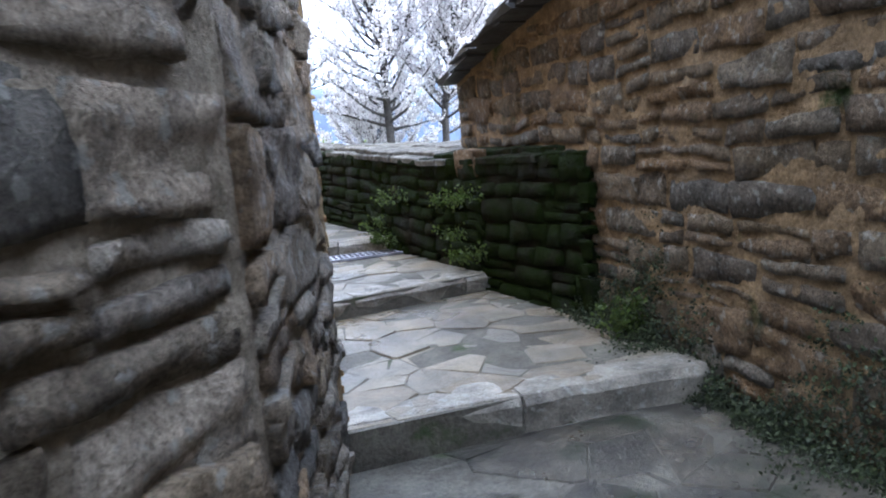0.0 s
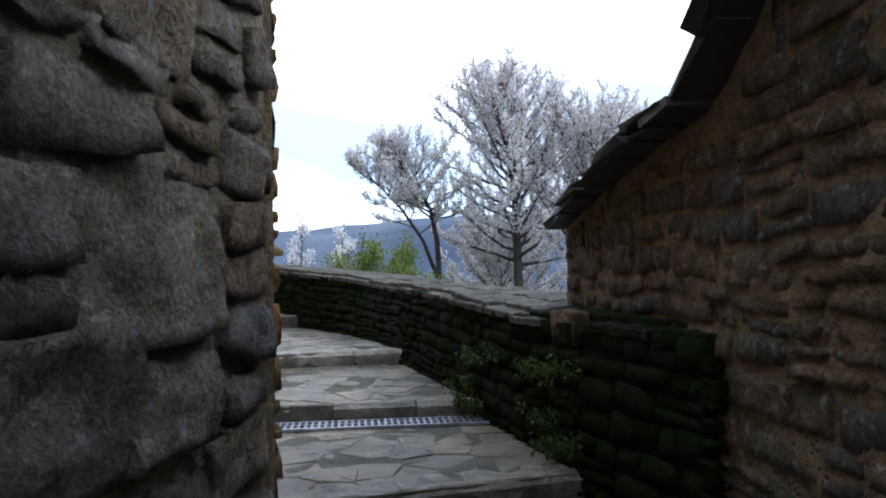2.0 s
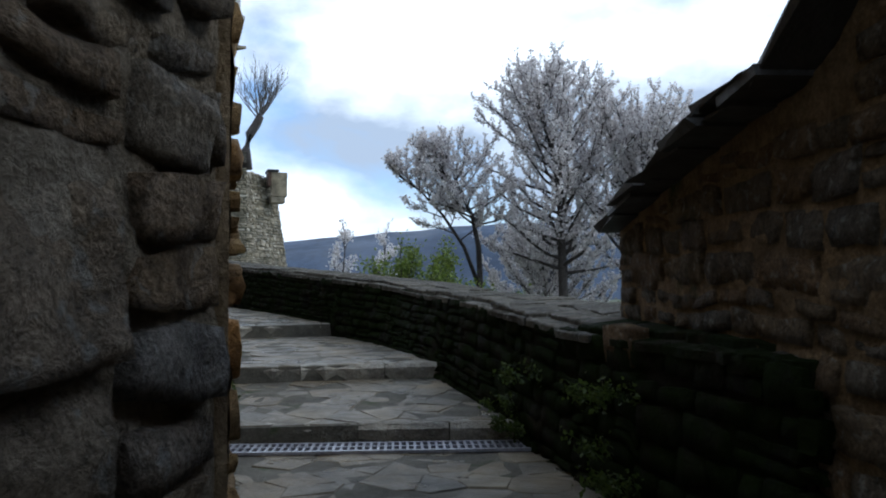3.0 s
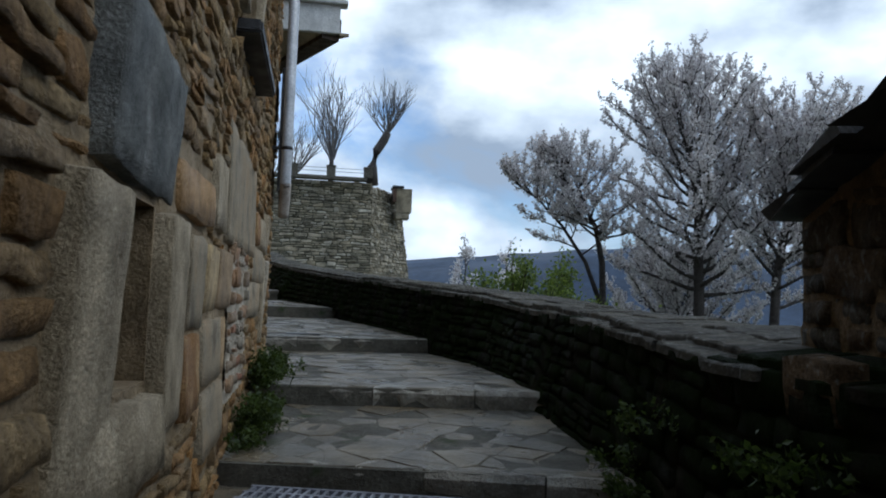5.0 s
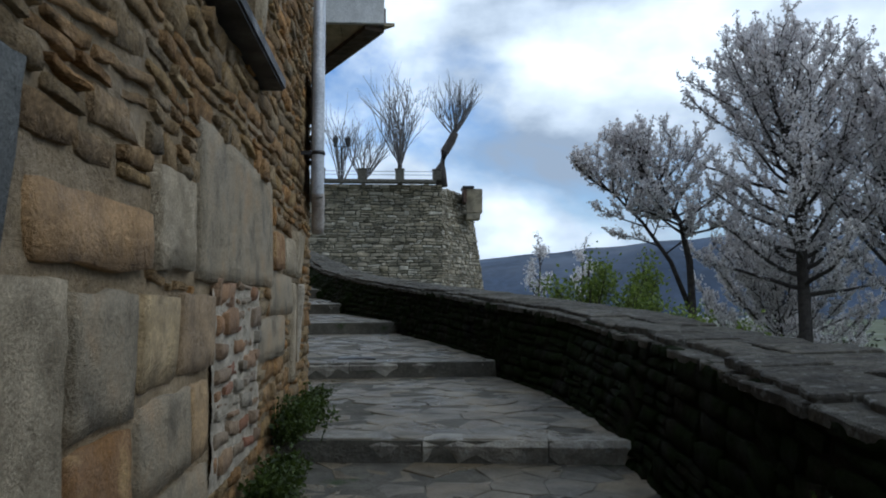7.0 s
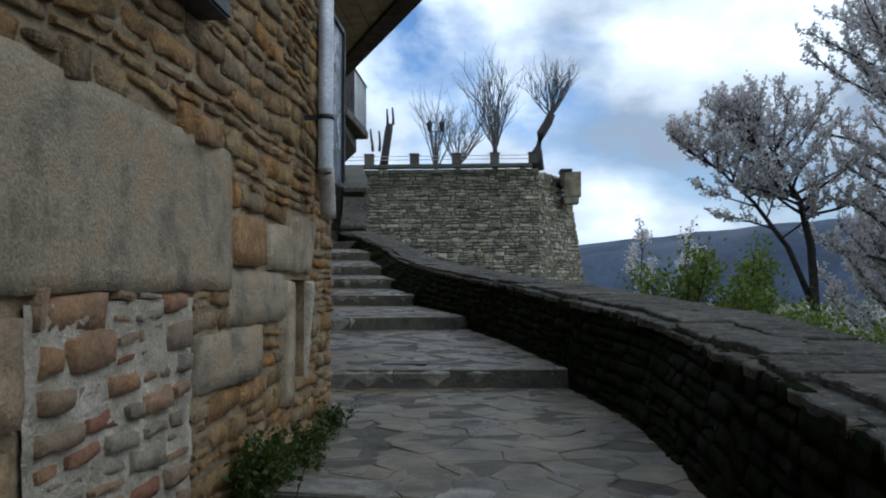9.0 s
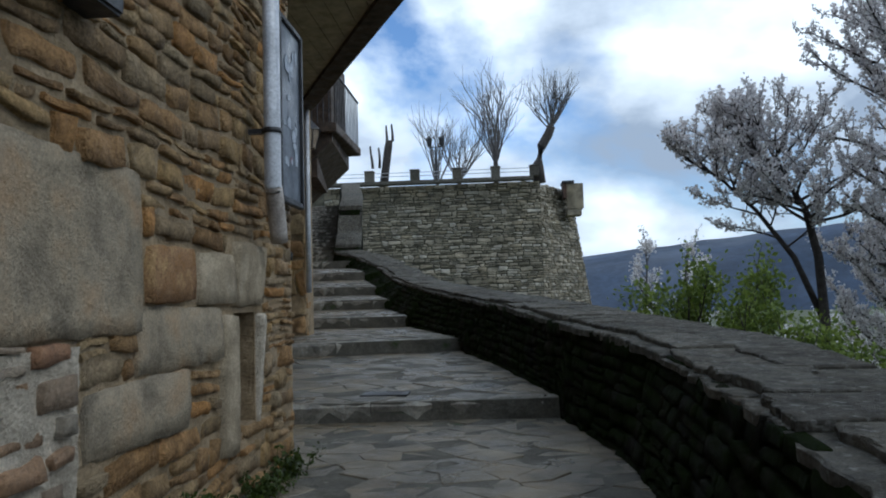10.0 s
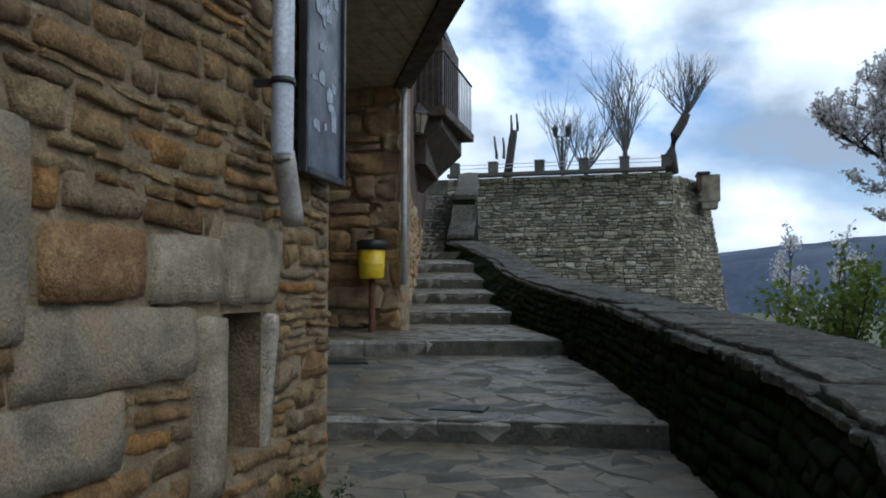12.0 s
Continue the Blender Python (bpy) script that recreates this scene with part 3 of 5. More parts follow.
WIN = (U(0.95), U(1.45), 1.11, 1.63)
NICHE = (U(6.13), U(6.48), 1.06, 1.70)
UPW = (U(3.3), U(4.4), 2.9, 4.0)
HEND = U(7.3)
wc = wall_body("wall_lane", HOUSE_C, [0, WIN[0], WIN[1], UPW[0], UPW[1], NICHE[0], NICHE[1], HEND],
               [-0.3, NICHE[2], WIN[2], WIN[3], NICHE[3], UPW[2], UPW[3], 6.5], [WIN, NICHE, UPW], 0.55, M["mortar"],
               "ochre and brown rubble stone house wall along the stepped lane")
BRICKS = (U(3.42), U(4.54), 0.75, 1.62)
BLOCKS = [  # y0, y1, z0, z1, stone, depth, label
    (0.55, 0.94, 0.80, 1.62, "granite", 0.04, "pale granite window jamb"), (1.46, 1.94, 0.92, 1.63, "granite", 0.045, "pale granite window jamb"),
    (0.72, 1.70, 1.64, 2.06, "granite_grey", 0.045, "large grey granite lintel"), (0.6, 1.45, 0.86, 1.10, "granite", 0.05, "pale granite window sill stone"),
    (1.76, 2.55, 1.66, 1.84, "recess", 0.03, ""), (2.58, 3.11, 1.68, 2.01, "granite", 0.035, ""), (1.97, 2.47, 1.22, 1.60, "slabstone", 0.03, ""),
    (2.49, 2.92, 1.28, 1.60, "recess", 0.025, ""), (2.94, 3.40, 1.28, 1.60, "recess", 0.03, ""), (1.98, 2.46, 0.90, 1.20, "ochre", 0.03, "orange stained stone"),
    (2.48, 3.05, 0.95, 1.26, "slabstone", 0.03, ""), (2.52, 3.38, 0.62, 0.93, "slabstone", 0.03, ""), (3.07, 3.40, 0.95, 1.26, "recess", 0.025, ""),
    (3.14, 5.02, 1.64, 2.31, "slabstone", 0.025, "large pale smooth stone slab in the wall"), (5.04, 5.56, 1.77, 2.01, "ochre", 0.03, "orange stained stone"),
    (5.58, 6.07, 1.76, 2.02, "granite", 0.035, ""), (6.09, 6.62, 1.72, 2.10, "granite", 0.04, "pale granite lintel over the niche"),
    (4.96, 5.88, 1.47, 1.75, "slabstone", 0.025, ""), (4.57, 5.42, 1.19, 1.46, "slabstone", 0.03, ""), (5.89, 6.12, 0.93, 1.70, "granite", 0.04, "pale niche jamb"),
    (6.49, 6.58, 1.02, 1.70, "mortar_white", 0.03, "")]
special = [WIN, NICHE, UPW, BRICKS] + [(U(b[0]), U(b[1]), b[2], b[3]) for b in BLOCKS]
stones(wc, HOUSE_C, 0.02, HEND - 0.02, 0.2, 4.6, (0.05, 0.15), (0.12, 0.42), 0.022, (M["house"], M["house_i"]), 21,
       lambda u, v: 0.6 < v < 2.6 and 0.8 < u < 7.9, gaps=special, joint=0.005, wave=0.07, split=0.012)
mortar_face(wc, HOUSE_C, 0.01, HEND - 0.01, 0.1, 4.6, 0.03, 0.009, M["mortar"], 0.003, gaps=[WIN, NICHE, UPW, (BRICKS[0] + 0.05, BRICKS[1] - 0.05, BRICKS[2] + 0.05, BRICKS[3] - 0.05)])
for k, (y0, y1, z0, z1, mat, d, lab) in enumerate(BLOCKS):
    rng = random.Random(700 + k)
    j = lambda: rng.uniform(-0.018, 0.018)
    block(wc, HOUSE_C, U(y0), U(y1), z0, z1, d, M[mat], 700 + k, label=lab, skew=None if z1 - z0 > 0.5 else
          [(U(y0) + j(), z0 + j()), (U(y1) + j(), z0 + j()), (U(y1) + j(), z1 + j()), (U(y0) + j(), z1 + j())])
# patch of thin reddish stones in pale mortar under the slab
mortar_face(wc, HOUSE_C, *BRICKS, 0.025, 0.010, M["mortar_white"], 0.019)
stones(wc, HOUSE_C, BRICKS[0] + 0.03, BRICKS[1] - 0.02, BRICKS[2] + 0.02, BRICKS[3] - 0.08, (0.08, 0.13), (0.14, 0.30), 0.035,
       (material("patch_stone", [(0.24, 0.10, 0.05), (0.33, 0.20, 0.10), (0.20, 0.175, 0.13), (0.30, 0.16, 0.07), (0.26, 0.22, 0.16)], "object", bump=0.7),
        M["house_i"]), 33, lambda u, v: True, joint=0.014, wave=0.05, split=0.008, cell=0.03)

w1 = thing("window_1", "small deep unglazed stone window with an iron bar", "window", kind="structure")
# near-black sheet in place of the unlit depth behind the opening
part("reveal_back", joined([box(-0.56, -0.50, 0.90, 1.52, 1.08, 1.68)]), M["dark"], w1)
part("iron_bar", tube([(-0.2, 1.2, 1.10), (-0.2, 1.2, 1.66)], 0.014), M["iron"], w1)
part("iron_bar", tube([(-0.2, 0.94, 1.38), (-0.2, 1.48, 1.38)], 0.010), M["iron"], w1)
w2 = thing("window_2", "upper house window with a thick dark slate sill", "window", kind="structure")
part("window_sill", box(-0.3, 0.11, 3.22, 4.62, 2.80, 2.875, 0.012), M["slate"], w2, "dark slate sill")
part("window_frame", joined([box(-0.3, -0.22, 3.3, 3.38, 2.9, 4.0), box(-0.3, -0.22, 4.32, 4.4, 2.9, 4.0), box(-0.3, -0.22, 3.3, 4.4, 3.93, 4.0), box(-0.3, -0.22, 3.82, 3.88, 2.9, 3.93)]), M["wood"], w2)
part("pane", box(-0.27, -0.26, 3.38, 4.32, 2.9, 3.93), M["glass"], w2)
block(w2, HOUSE_C, U(4.4), U(4.62), 2.9, 4.0, 0.05, M["granite"], 41, "jamb_stone")
block(w2, HOUSE_C, U(3.08), U(3.3), 2.9, 4.0, 0.05, M["granite"], 42, "jamb_stone")
part("niche_back", box(-0.36, -0.30, 6.06, 6.5, 0.97, 1.72), M["mortar"], wc, "plastered back of a blocked niche")
tagged(part("wall_house_back", joined([box(-6, -0.56, 7.0, 7.3, 0, 6.5), box(-6, -5.6, -4, 7.0, -0.4, 6.5)]), M["mortar"]), "plain closing walls of the stone house", "wall", kind="structure")
tagged(part("ceiling", joined([box(-6, -0.02, -0.7, 7.3, 6.5, 6.7)]), M["slate"]), "slate covered roof slab of the stone house", "roof", kind="structure")

# ---- second house, set back beyond, with its overhanging upper storey ----
REC = wall_map(-5.2, 14.4, 1.0, 0.0)
wr = wall_body("wall_recess", REC, [0, 3.44], [0.8, 5.6], [], 0.5, M["mortar"], "ochre stone wall under the overhanging storey")
stones(wr, REC, 1.2, 3.43, 1.2, 5.4, (0.12, 0.42), (0.3, 0.9), 0.05, (M["recess"], M["recess_i"]), 51, lambda u, v: True, joint=0.015, wave=0.06)
LH = wall_map(-1.76, 14.4, -0.24, 0.971)
wh2 = wall_body("wall_upper_lane", LH, [0.14, 22], [0.5, 8.2], [], 0.5, M["brown"], "brown stone wall of the house beside the upper steps")
stones(wh2, LH, 0.02, 12, 1.2, 3.6, (0.15, 0.35), (0.3, 0.8), 0.04, (M["recess"], M["recess_i"]), 52, lambda u, v: u < 6, limit=120)
tagged(part("wall_yard", joined([box(-5.5, -5.2, 7.3, 14.9, 0, 5.2)]), M["mortar"]), "plain rendered wall at the back of the covered recess", "wall", kind="structure")

gal = thing("gallery", "overhanging upper storey with white boarded front and timber soffit", "gallery", kind="structure")
quad = [(-5.2, 9.6), (0.66, 9.6), (-1.6, 14.4), (-5.2, 14.4)]
nb = 26
for k in range(nb):
    xa = -5.2 + k * 0.23
    clip = []
    for xx in (xa, xa + 0.222):
        clip.append((xx, min(14.38, 9.6 + max(0.0, (0.66 - xx)) / 2.26 * 4.8)))
    if clip[0][1] < 9.75:
        continue
    part("soffit_board", prism([(clip[0][0], 9.6), (clip[1][0], 9.6), (clip[1][0], max(9.62, clip[1][1])), (clip[0][0], clip[0][1])], 5.02, 5.06), M["soffit"], gal)
part("floor_slab", prism(quad, 5.06, 5.25), M["wood"], gal)
part("edge_beam", beam((0.52, 9.62, 5.06), (-1.72, 14.35, 5.06), 0.26, 0.2), M["wood"], gal, "dark timber edge beam")
part("front_panel", box(-5.2, 0.64, 9.52, 9.60, 5.02, 5.42, 0.01), M["white"], gal, "white painted board")
part("cornice", box(-5.2, 0.74, 9.44, 9.66, 5.42, 5.48, 0.012), M["white"], gal)
for k in range(6):
    part("window_post", box(-1.6 + k * 0.44, -1.52 + k * 0.44, 9.52, 9.60, 5.48, 7.0), M["white"], gal)
part("pane", box(-5.2, 0.58, 9.57, 9.585, 5.48, 7.0), M["glass"], gal)
part("side_wall", joined([([(0.64, 9.6, 5.02), (-1.6, 14.4, 5.02), (-1.6, 14.4, 7.2), (0.64, 9.6, 7.2), (0.56, 9.6, 5.02), (-1.68, 14.4, 5.02), (-1.68, 14.4, 7.2), (0.56, 9.6, 7.2)],
     [(0, 1, 2, 3), (7, 6, 5, 4), (1, 0, 4, 5), (2, 1, 5, 6), (3, 2, 6, 7), (0, 3, 7, 4)])]), M["white"], gal)
part("roof", prism([(-5.4, 9.2), (0.95, 9.2), (-1.3, 14.6), (-5.4, 14.6)], 7.2, 7.4), M["slate"], gal)

# ---- lane floor ----


def clip_poly(poly, px, py, nx, ny):
    out = []
    for i, a in enumerate(poly):
        b = poly[(i + 1) % len(poly)]
        da, db = (a[0] - px) * nx + (a[1] - py) * ny, (b[0] - px) * nx + (b[1] - py) * ny
        if da <= 0:
            out.append(a)
        if da * db < 0:
            t = da / (da - db)
            out.append((a[0] + (b[0] - a[0]) * t, a[1] + (b[1] - a[1]) * t))
    return out


def flagstones(region, size, rng):
    """Irregular flags: the cells of scattered points, cut by the region (convex, counter-clockwise)."""
    xs, ys = [p[0] for p in region], [p[1] for p in region]
    pts, y, k = [], min(ys), 0
    while y < max(ys) + size:
        x = min(xs) + (k % 2) * size * 0.6
        while x < max(xs) + size:
            pts.append((x + rng.uniform(-0.4, 0.4) * size * 1.2, y + rng.uniform(-0.38, 0.38) * size * 0.75))
            x += size * 1.25
        y += size * 0.72
        k += 1
    for i, p in enumerate(pts):
        cell = list(region)
        for q in pts:
            if q is not p and abs(q[0] - p[0]) < size * 4 and abs(q[1] - p[1]) < size * 4:
                cell = clip_poly(cell, (p[0] + q[0]) / 2, (p[1] + q[1]) / 2, q[0] - p[0], q[1] - p[1])
                if len(cell) < 3:
                    break
        if len(cell) >= 3:
            cx, cy = sum(c[0] for c in cell) / len(cell), sum(c[1] for c in cell) / len(cell)
            area = abs(sum(a[0] * b[1] - b[0] * a[1] for a, b in zip(cell, cell[1:] + cell[:1]))) / 2
            if area > 0.006:
                s = 1 - 0.0035 / math.sqrt(area)
                yield [(cx + (c[0] - cx) * s, cy + (c[1] - cy) * s) for c in cell]


def tread(name, front, back, z0, z1, size, seed, single, label, mat="flag"):
    """One landing between two step lines; z0 at its front, z1 at its back."""
    rng = random.Random(seed)
    (ax, ay), (bx, by) = front
    (cx, cy), (dx, dy) = back
    ym0, ym1 = (ay + by) / 2, (cy + dy) / 2

    def zt(x, y):
        t = (x - ax) / ((bx - ax) or 1)
        ya, yb = ay + (by - ay) * t, cy + (dy - cy) * ((x - cx) / ((dx - cx) or 1))
        return z0 + (z1 - z0) * max(-0.1, min(1.1, (y - ya) / max(0.2, yb - ya)))
    body = tagged(part(name, prism([(ax - 0.35, ay), (bx + 0.4, by), (dx + 0.4, dy), (cx - 0.35, cy)], z0 - 0.6, lambda x, y: zt(x, y) - 0.003), M["joint"]),
                  label, "floor", kind="structure")
    rest = []
    for cell in flagstones([(ax - 0.3, ay + 0.02), (bx + 0.35, by + 0.02), (dx + 0.35, dy - 0.01), (cx - 0.3, cy - 0.01)], size, rng):
        lift = rng.uniform(-0.006, 0.006)
        data = prism(cell, lambda x, y: zt(x, y) - 0.05, lambda x, y: zt(x, y) + lift, 0.005, rng, 0.005)
        if single:
            part("flagstone", data, M[mat], body)
        else:
            rest.append(data)
    if rest:
        part("flagstone_rest", joined(rest), M["flag_i"], body)["kind"] = "stuff"
    return body


def step_edge(body, front, z, riser, depth, seed, lengths=(0.45, 1.0)):
    """Kerb blocks along a step, with an uneven worn nose."""
    rng = random.Random(seed)
    a, b = Vector((*front[0], 0)), Vector((*front[1], 0))
    a, b = a + (a - b).normalized() * 0.3, b + (b - a).normalized() * 0.35
    d = (b - a).normalized()
    n = Vector((-d.y, d.x, 0))
    u, full = 0.0, (b - a).length
    while u < full:
        w = min(rng.uniform(*lengths), full - u)
        m = max(2, int(w / 0.11))
        v, f = [], []
        for i in range(m + 1):
            s = u + 0.006 + (w - 0.012) * i / m
            fo = rng.uniform(-0.02, 0.02)
            top = z + rng.uniform(-0.008, 0.006) + 0.004
            prof = [(fo + 0.03, z - riser - 0.05), (fo + rng.uniform(-0.01, 0.01), z - riser * 0.5), (fo - 0.012, z - 0.035), (fo + 0.022, top),
                    (depth * 0.6, top + rng.uniform(-0.004, 0.004)), (depth + rng.uniform(-0.02, 0.02), top - 0.006), (depth, z - riser - 0.05)]
            v += [tuple((a + d * s + n * o).xy) + (zz,) for o, zz in prof]
        k = 7
        for i in range(m):
            for j in range(k):
                p, q = i * k + j, i * k + (j + 1) % k
                f.append((p, q, q + k, p + k)[::-1])
        f += [tuple(range(k)), tuple(range(m * k + k - 1, m * k - 1, -1))]
        part("kerb_stone", (v, f), M["kerb"], body)
        u += w


tread("floor_lower", ((-4.2, -7.5), (0.2, -7.5)), ((-1.1, -0.4), (1.9, -1.25)), -0.06, 0.005, 0.42, 70, True, "wet grey flagstone paving of the alley, darkened for its shade", "flag_wet_shaded")
LABEL = "worn grey flagstone landing of the stepped lane"
for k, ((l, r, z), n) in enumerate(zip(STEPS, RISER)):
    if k + 1 < len(STEPS):
        l2, r2, z2 = STEPS[k + 1]
        zb = z2 - RISER[k + 1]
    else:
        l2, r2, zb = (l[0] - 1.5, l[1] + 9), (r[0] - 1, r[1] + 9), z
    if k == 1:
        r2, l2 = (r2[0], r2[1]), (l2[0], l2[1])
    body = tread(f"step_{k + 1}", (l, r), (l2, r2), z, zb, 0.30 if k < 4 else 0.4, 80 + k, k < 5, LABEL)
    step_edge(body, (l, r), z, n, 0.30 if k < 9 else 0.22, 120 + k)
# landing in the covered recess
tagged(part("floor_recess", prism([(-5.4, 7.3), (-0.1, 7.3), (-0.3, 8.4), (-2.2, 12.3), (-2.2, 16.5), (-5.4, 16.5)], 0.2, lambda x, y: ground_z(y + 0.3) - 0.03), M["joint"]),
       "earth and stone floor of the covered recess", "floor", kind="structure")

# ---- parapet ----
dip = lambda yy: interp(yy, [(0, 0.07), (2.2, 0.06), (3.2, 0.025), (4.5, 0.0)])


def parapet_point(y, v, o):
    """v: 0 at the foot, 1 under the cap; o: out towards the lane."""
    zb, zt = ground_z(y) - 0.1, interp(y, CAPZ) - 0.07 - dip(y)
    return (interp(y, BASE) + interp(y, LEAN) * v - o, y, zb + (zt - zb) * v)


pw = []
ys = [-0.12 + 0.35 * i for i in range(100)]
for y in ys:
    x0, x1, zt, zb = interp(y, BASE), interp(y, BASE) + interp(y, LEAN), interp(y, CAPZ) - 0.07 - dip(y), ground_z(y) - 0.5
    pw += [(x0, y, zb), (x1, y, zt), (x1 + 0.75, y, zt), (x1 + 0.95, y, -4.2)]
pf = [(4 * i + j, 4 * i + j + 1, 4 * i + j + 5, 4 * i + j + 4) for i in range(len(ys) - 1) for j in range(3)]
pf += [(3, 2, 1, 0), tuple(4 * (len(ys) - 1) + j for j in range(4))]
wp = tagged(part("wall_parapet", (pw, pf), M["earth"]), "low mossy dry-stone parapet beside the stepped lane, its shade put into the colour", "wall", kind="structure")
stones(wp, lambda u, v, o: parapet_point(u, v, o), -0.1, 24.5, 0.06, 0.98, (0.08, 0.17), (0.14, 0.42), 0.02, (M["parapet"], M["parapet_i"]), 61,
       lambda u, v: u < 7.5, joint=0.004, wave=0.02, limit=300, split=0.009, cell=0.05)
PEND = wall_map(1.86, -0.14, 1.0, 0.0)
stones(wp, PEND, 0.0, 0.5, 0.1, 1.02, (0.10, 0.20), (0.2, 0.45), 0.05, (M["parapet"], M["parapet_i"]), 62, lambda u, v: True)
# the cap: ragged slate slabs in layers, dipping towards the lane
cap_in = lambda yy: interp(yy, BASE) + interp(yy, LEAN)
cap_z = lambda x, yy: interp(yy, CAPZ) - dip(yy) * (1 - min(1.0, max(0.0, (x - cap_in(yy)) / 0.75)))
rng = random.Random(63)
for layer, (x0, x1, drop, th, lens_) in enumerate(((-0.03, 0.62, 0.04, 0.05, (0.25, 0.8)), (-0.01, 0.45, 0.0, 0.04, (0.25, 0.9)), (0.40, 0.84, 0.0, 0.04, (0.4, 1.0)))):
    y = -0.16
    while y < 24.6:
        y1 = min(y + rng.uniform(*lens_), 24.7)
        j = lambda q: rng.uniform(-q, q)
        ya, yb = y + 0.006, y1 - 0.006
        n = 7
        wide = x1 + j(0.06)
        shift = abs(j(0.14)) if layer == 1 else j(0.025)
        poly = [(cap_in(ya + (yb - ya) * i / n) + wide + j(0.02), ya + (yb - ya) * i / n) for i in range(n + 1)]
        poly += [(cap_in(yb + (ya - yb) * i / n) + x0 + shift + j(0.022), yb + (ya - yb) * i / n) for i in range(n + 1)]
        lift = j(0.010) - drop
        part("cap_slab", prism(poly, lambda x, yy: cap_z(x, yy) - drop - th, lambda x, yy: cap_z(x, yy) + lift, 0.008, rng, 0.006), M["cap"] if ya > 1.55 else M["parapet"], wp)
        y = y1
block(wp, lambda u, v, o: (interp(u, BASE) + 0.1 - o, u, v), 1.15, 1.5, 1.02, 1.24, 0.07, M["barn"], 64, label="reddish pale stone in the parapet")
# upper stair wall caps
yy = 24.9
while yy < 34.5:
    part("cap_slab", prism([(interp(yy, BASE) + 0.15, yy), (interp(yy, BASE) + 0.95, yy), (interp(yy + 1.1, BASE) + 0.95, yy + 1.1), (interp(yy + 1.1, BASE) + 0.15, yy + 1.1)],
         lambda x, q: interp(q, CAPZ) - 0.07, lambda x, q: interp(q, CAPZ) + 0.02, 0.02), M["cap"], wp)
    yy += 1.13

# ---- barn on the other side ----
BD = Vector((0.262, 0.965))
BARN_W = wall_map(2.57, 2.08, -BD.x, -BD.y)   # u runs back towards the alley mouth
ROOF = [(0, 1.79), (0.72, 1.93), (1.75, 2.11), (2.2, 2.15), (2.4, 2.24), (2.75, 2.5), (3.9, 3.3), (9.5, 6.2)]
roof_z = lambda u: interp(u, ROOF)
wbarn = wall_body("wall_barn", BARN_W, [0, 0.72, 1.75, 2.2, 2.4, 2.75, 3.9, 6.5, 9.5], [-0.4, 1.75], [], 0.5, M["mortar_barn"], "brown rubble stone barn wall, damp and mossy at its foot", top=roof_z)
stones(wbarn, BARN_W, 0.02, 7.4, -0.05, 5.2, (0.08, 0.23), (0.18, 0.52), 0.018, (M["barn"], M["barn_i"]), 91,
       lambda u, v: u < 5.6 and v < 2.7, gaps=[(0.0 + 0.25 * k - 0.02, 0.25 * k + 0.27, roof_z(0.25 * k) - 0.03, 9) for k in range(30)], joint=0.006, wave=0.08, split=0.014, cell=0.03)
mortar_face(wbarn, BARN_W, 0.0, 7.4, -0.05, 4.9, 0.03, 0.012, M["mortar_barn"], 0.004, top=roof_z)
roof = thing("roof_barn", "dark rough slate barn roof with a jagged verge", "roof", kind="structure")
rng = random.Random(92)
for layer in range(2):
    u = -0.03 + 0.10 * layer
    while u < 7.2:
        w = rng.uniform(0.24, 0.46)
        for col in range(3):
            o0 = interp(u, [(0, 0.12), (1.5, 0.2)]) + rng.uniform(-0.07, 0.07) - col * 0.6
            o1, th, lift = o0 - 0.62, rng.uniform(0.03, 0.055), 0.0 + interp(u, [(0, 0.015), (1.5, 0.06)]) * layer
            tilt = rng.uniform(0.0, 0.03) if u > 0.3 else 0.0
            va = [BARN_W(uu, roof_z(max(uu, 0)) + 0.2 * min(uu, 0) + lift + dz + tl, o) for dz in (0.0, th)
                  for uu, o, tl in ((u, o0 + rng.uniform(-0.05, 0.05), tilt), (u + w + 0.08, o0 + rng.uniform(-0.05, 0.05), 0), (u + w + 0.08, o1, 0), (u, o1, tilt))]
            part("slate", (va, [(0, 1, 2, 3), (7, 6, 5, 4), (0, 4, 5, 1), (1, 5, 6, 2), (2, 6, 7, 3), (3, 7, 4, 0)]), M["slate"], roof)
        u += w
bk = [BARN_W(u, z, o) for o in (-0.45, -4.5) for u, z in [(0.0, -4.0), (9.4, -4.0)] + [(a, b - 0.02) for a, b in reversed(ROOF)]]
nk = len(bk) // 2
part("roof_core", (bk, [tuple(range(nk)), tuple(range(2 * nk - 1, nk - 1, -1))] + [((i + 1) % nk, i, nk + i, nk + (i + 1) % nk) for i in range(nk)]), M["brown"], roof)
tagged(part("wall_alley_end", box(-6, 3, -8.2, -7.6, -0.4, 6), M["mortar_south"]), "plain stone wall closing the alley behind", "wall", kind="structure")

# ---- drainpipe, board, bin, grate ----
pipe = thing("drainpipe", "grey metal drainpipe fixed to the stone house wall", "drainpipe")
smooth(part("pipe", tube([(0.14, 6.32, 6.4), (0.14, 6.32, 2.42), (0.14, 6.33, 2.40)], 0.05, 12), M["zinc"], pipe))
smooth(part("outlet_bend", tube([(0.14, 6.33, 2.43), (0.14, 6.36, 2.36), (0.13, 6.45, 2.18), (0.125, 6.48, 2.12)], 0.052, 12), M["rustpipe"], pipe, "stained lower pipe bend"))
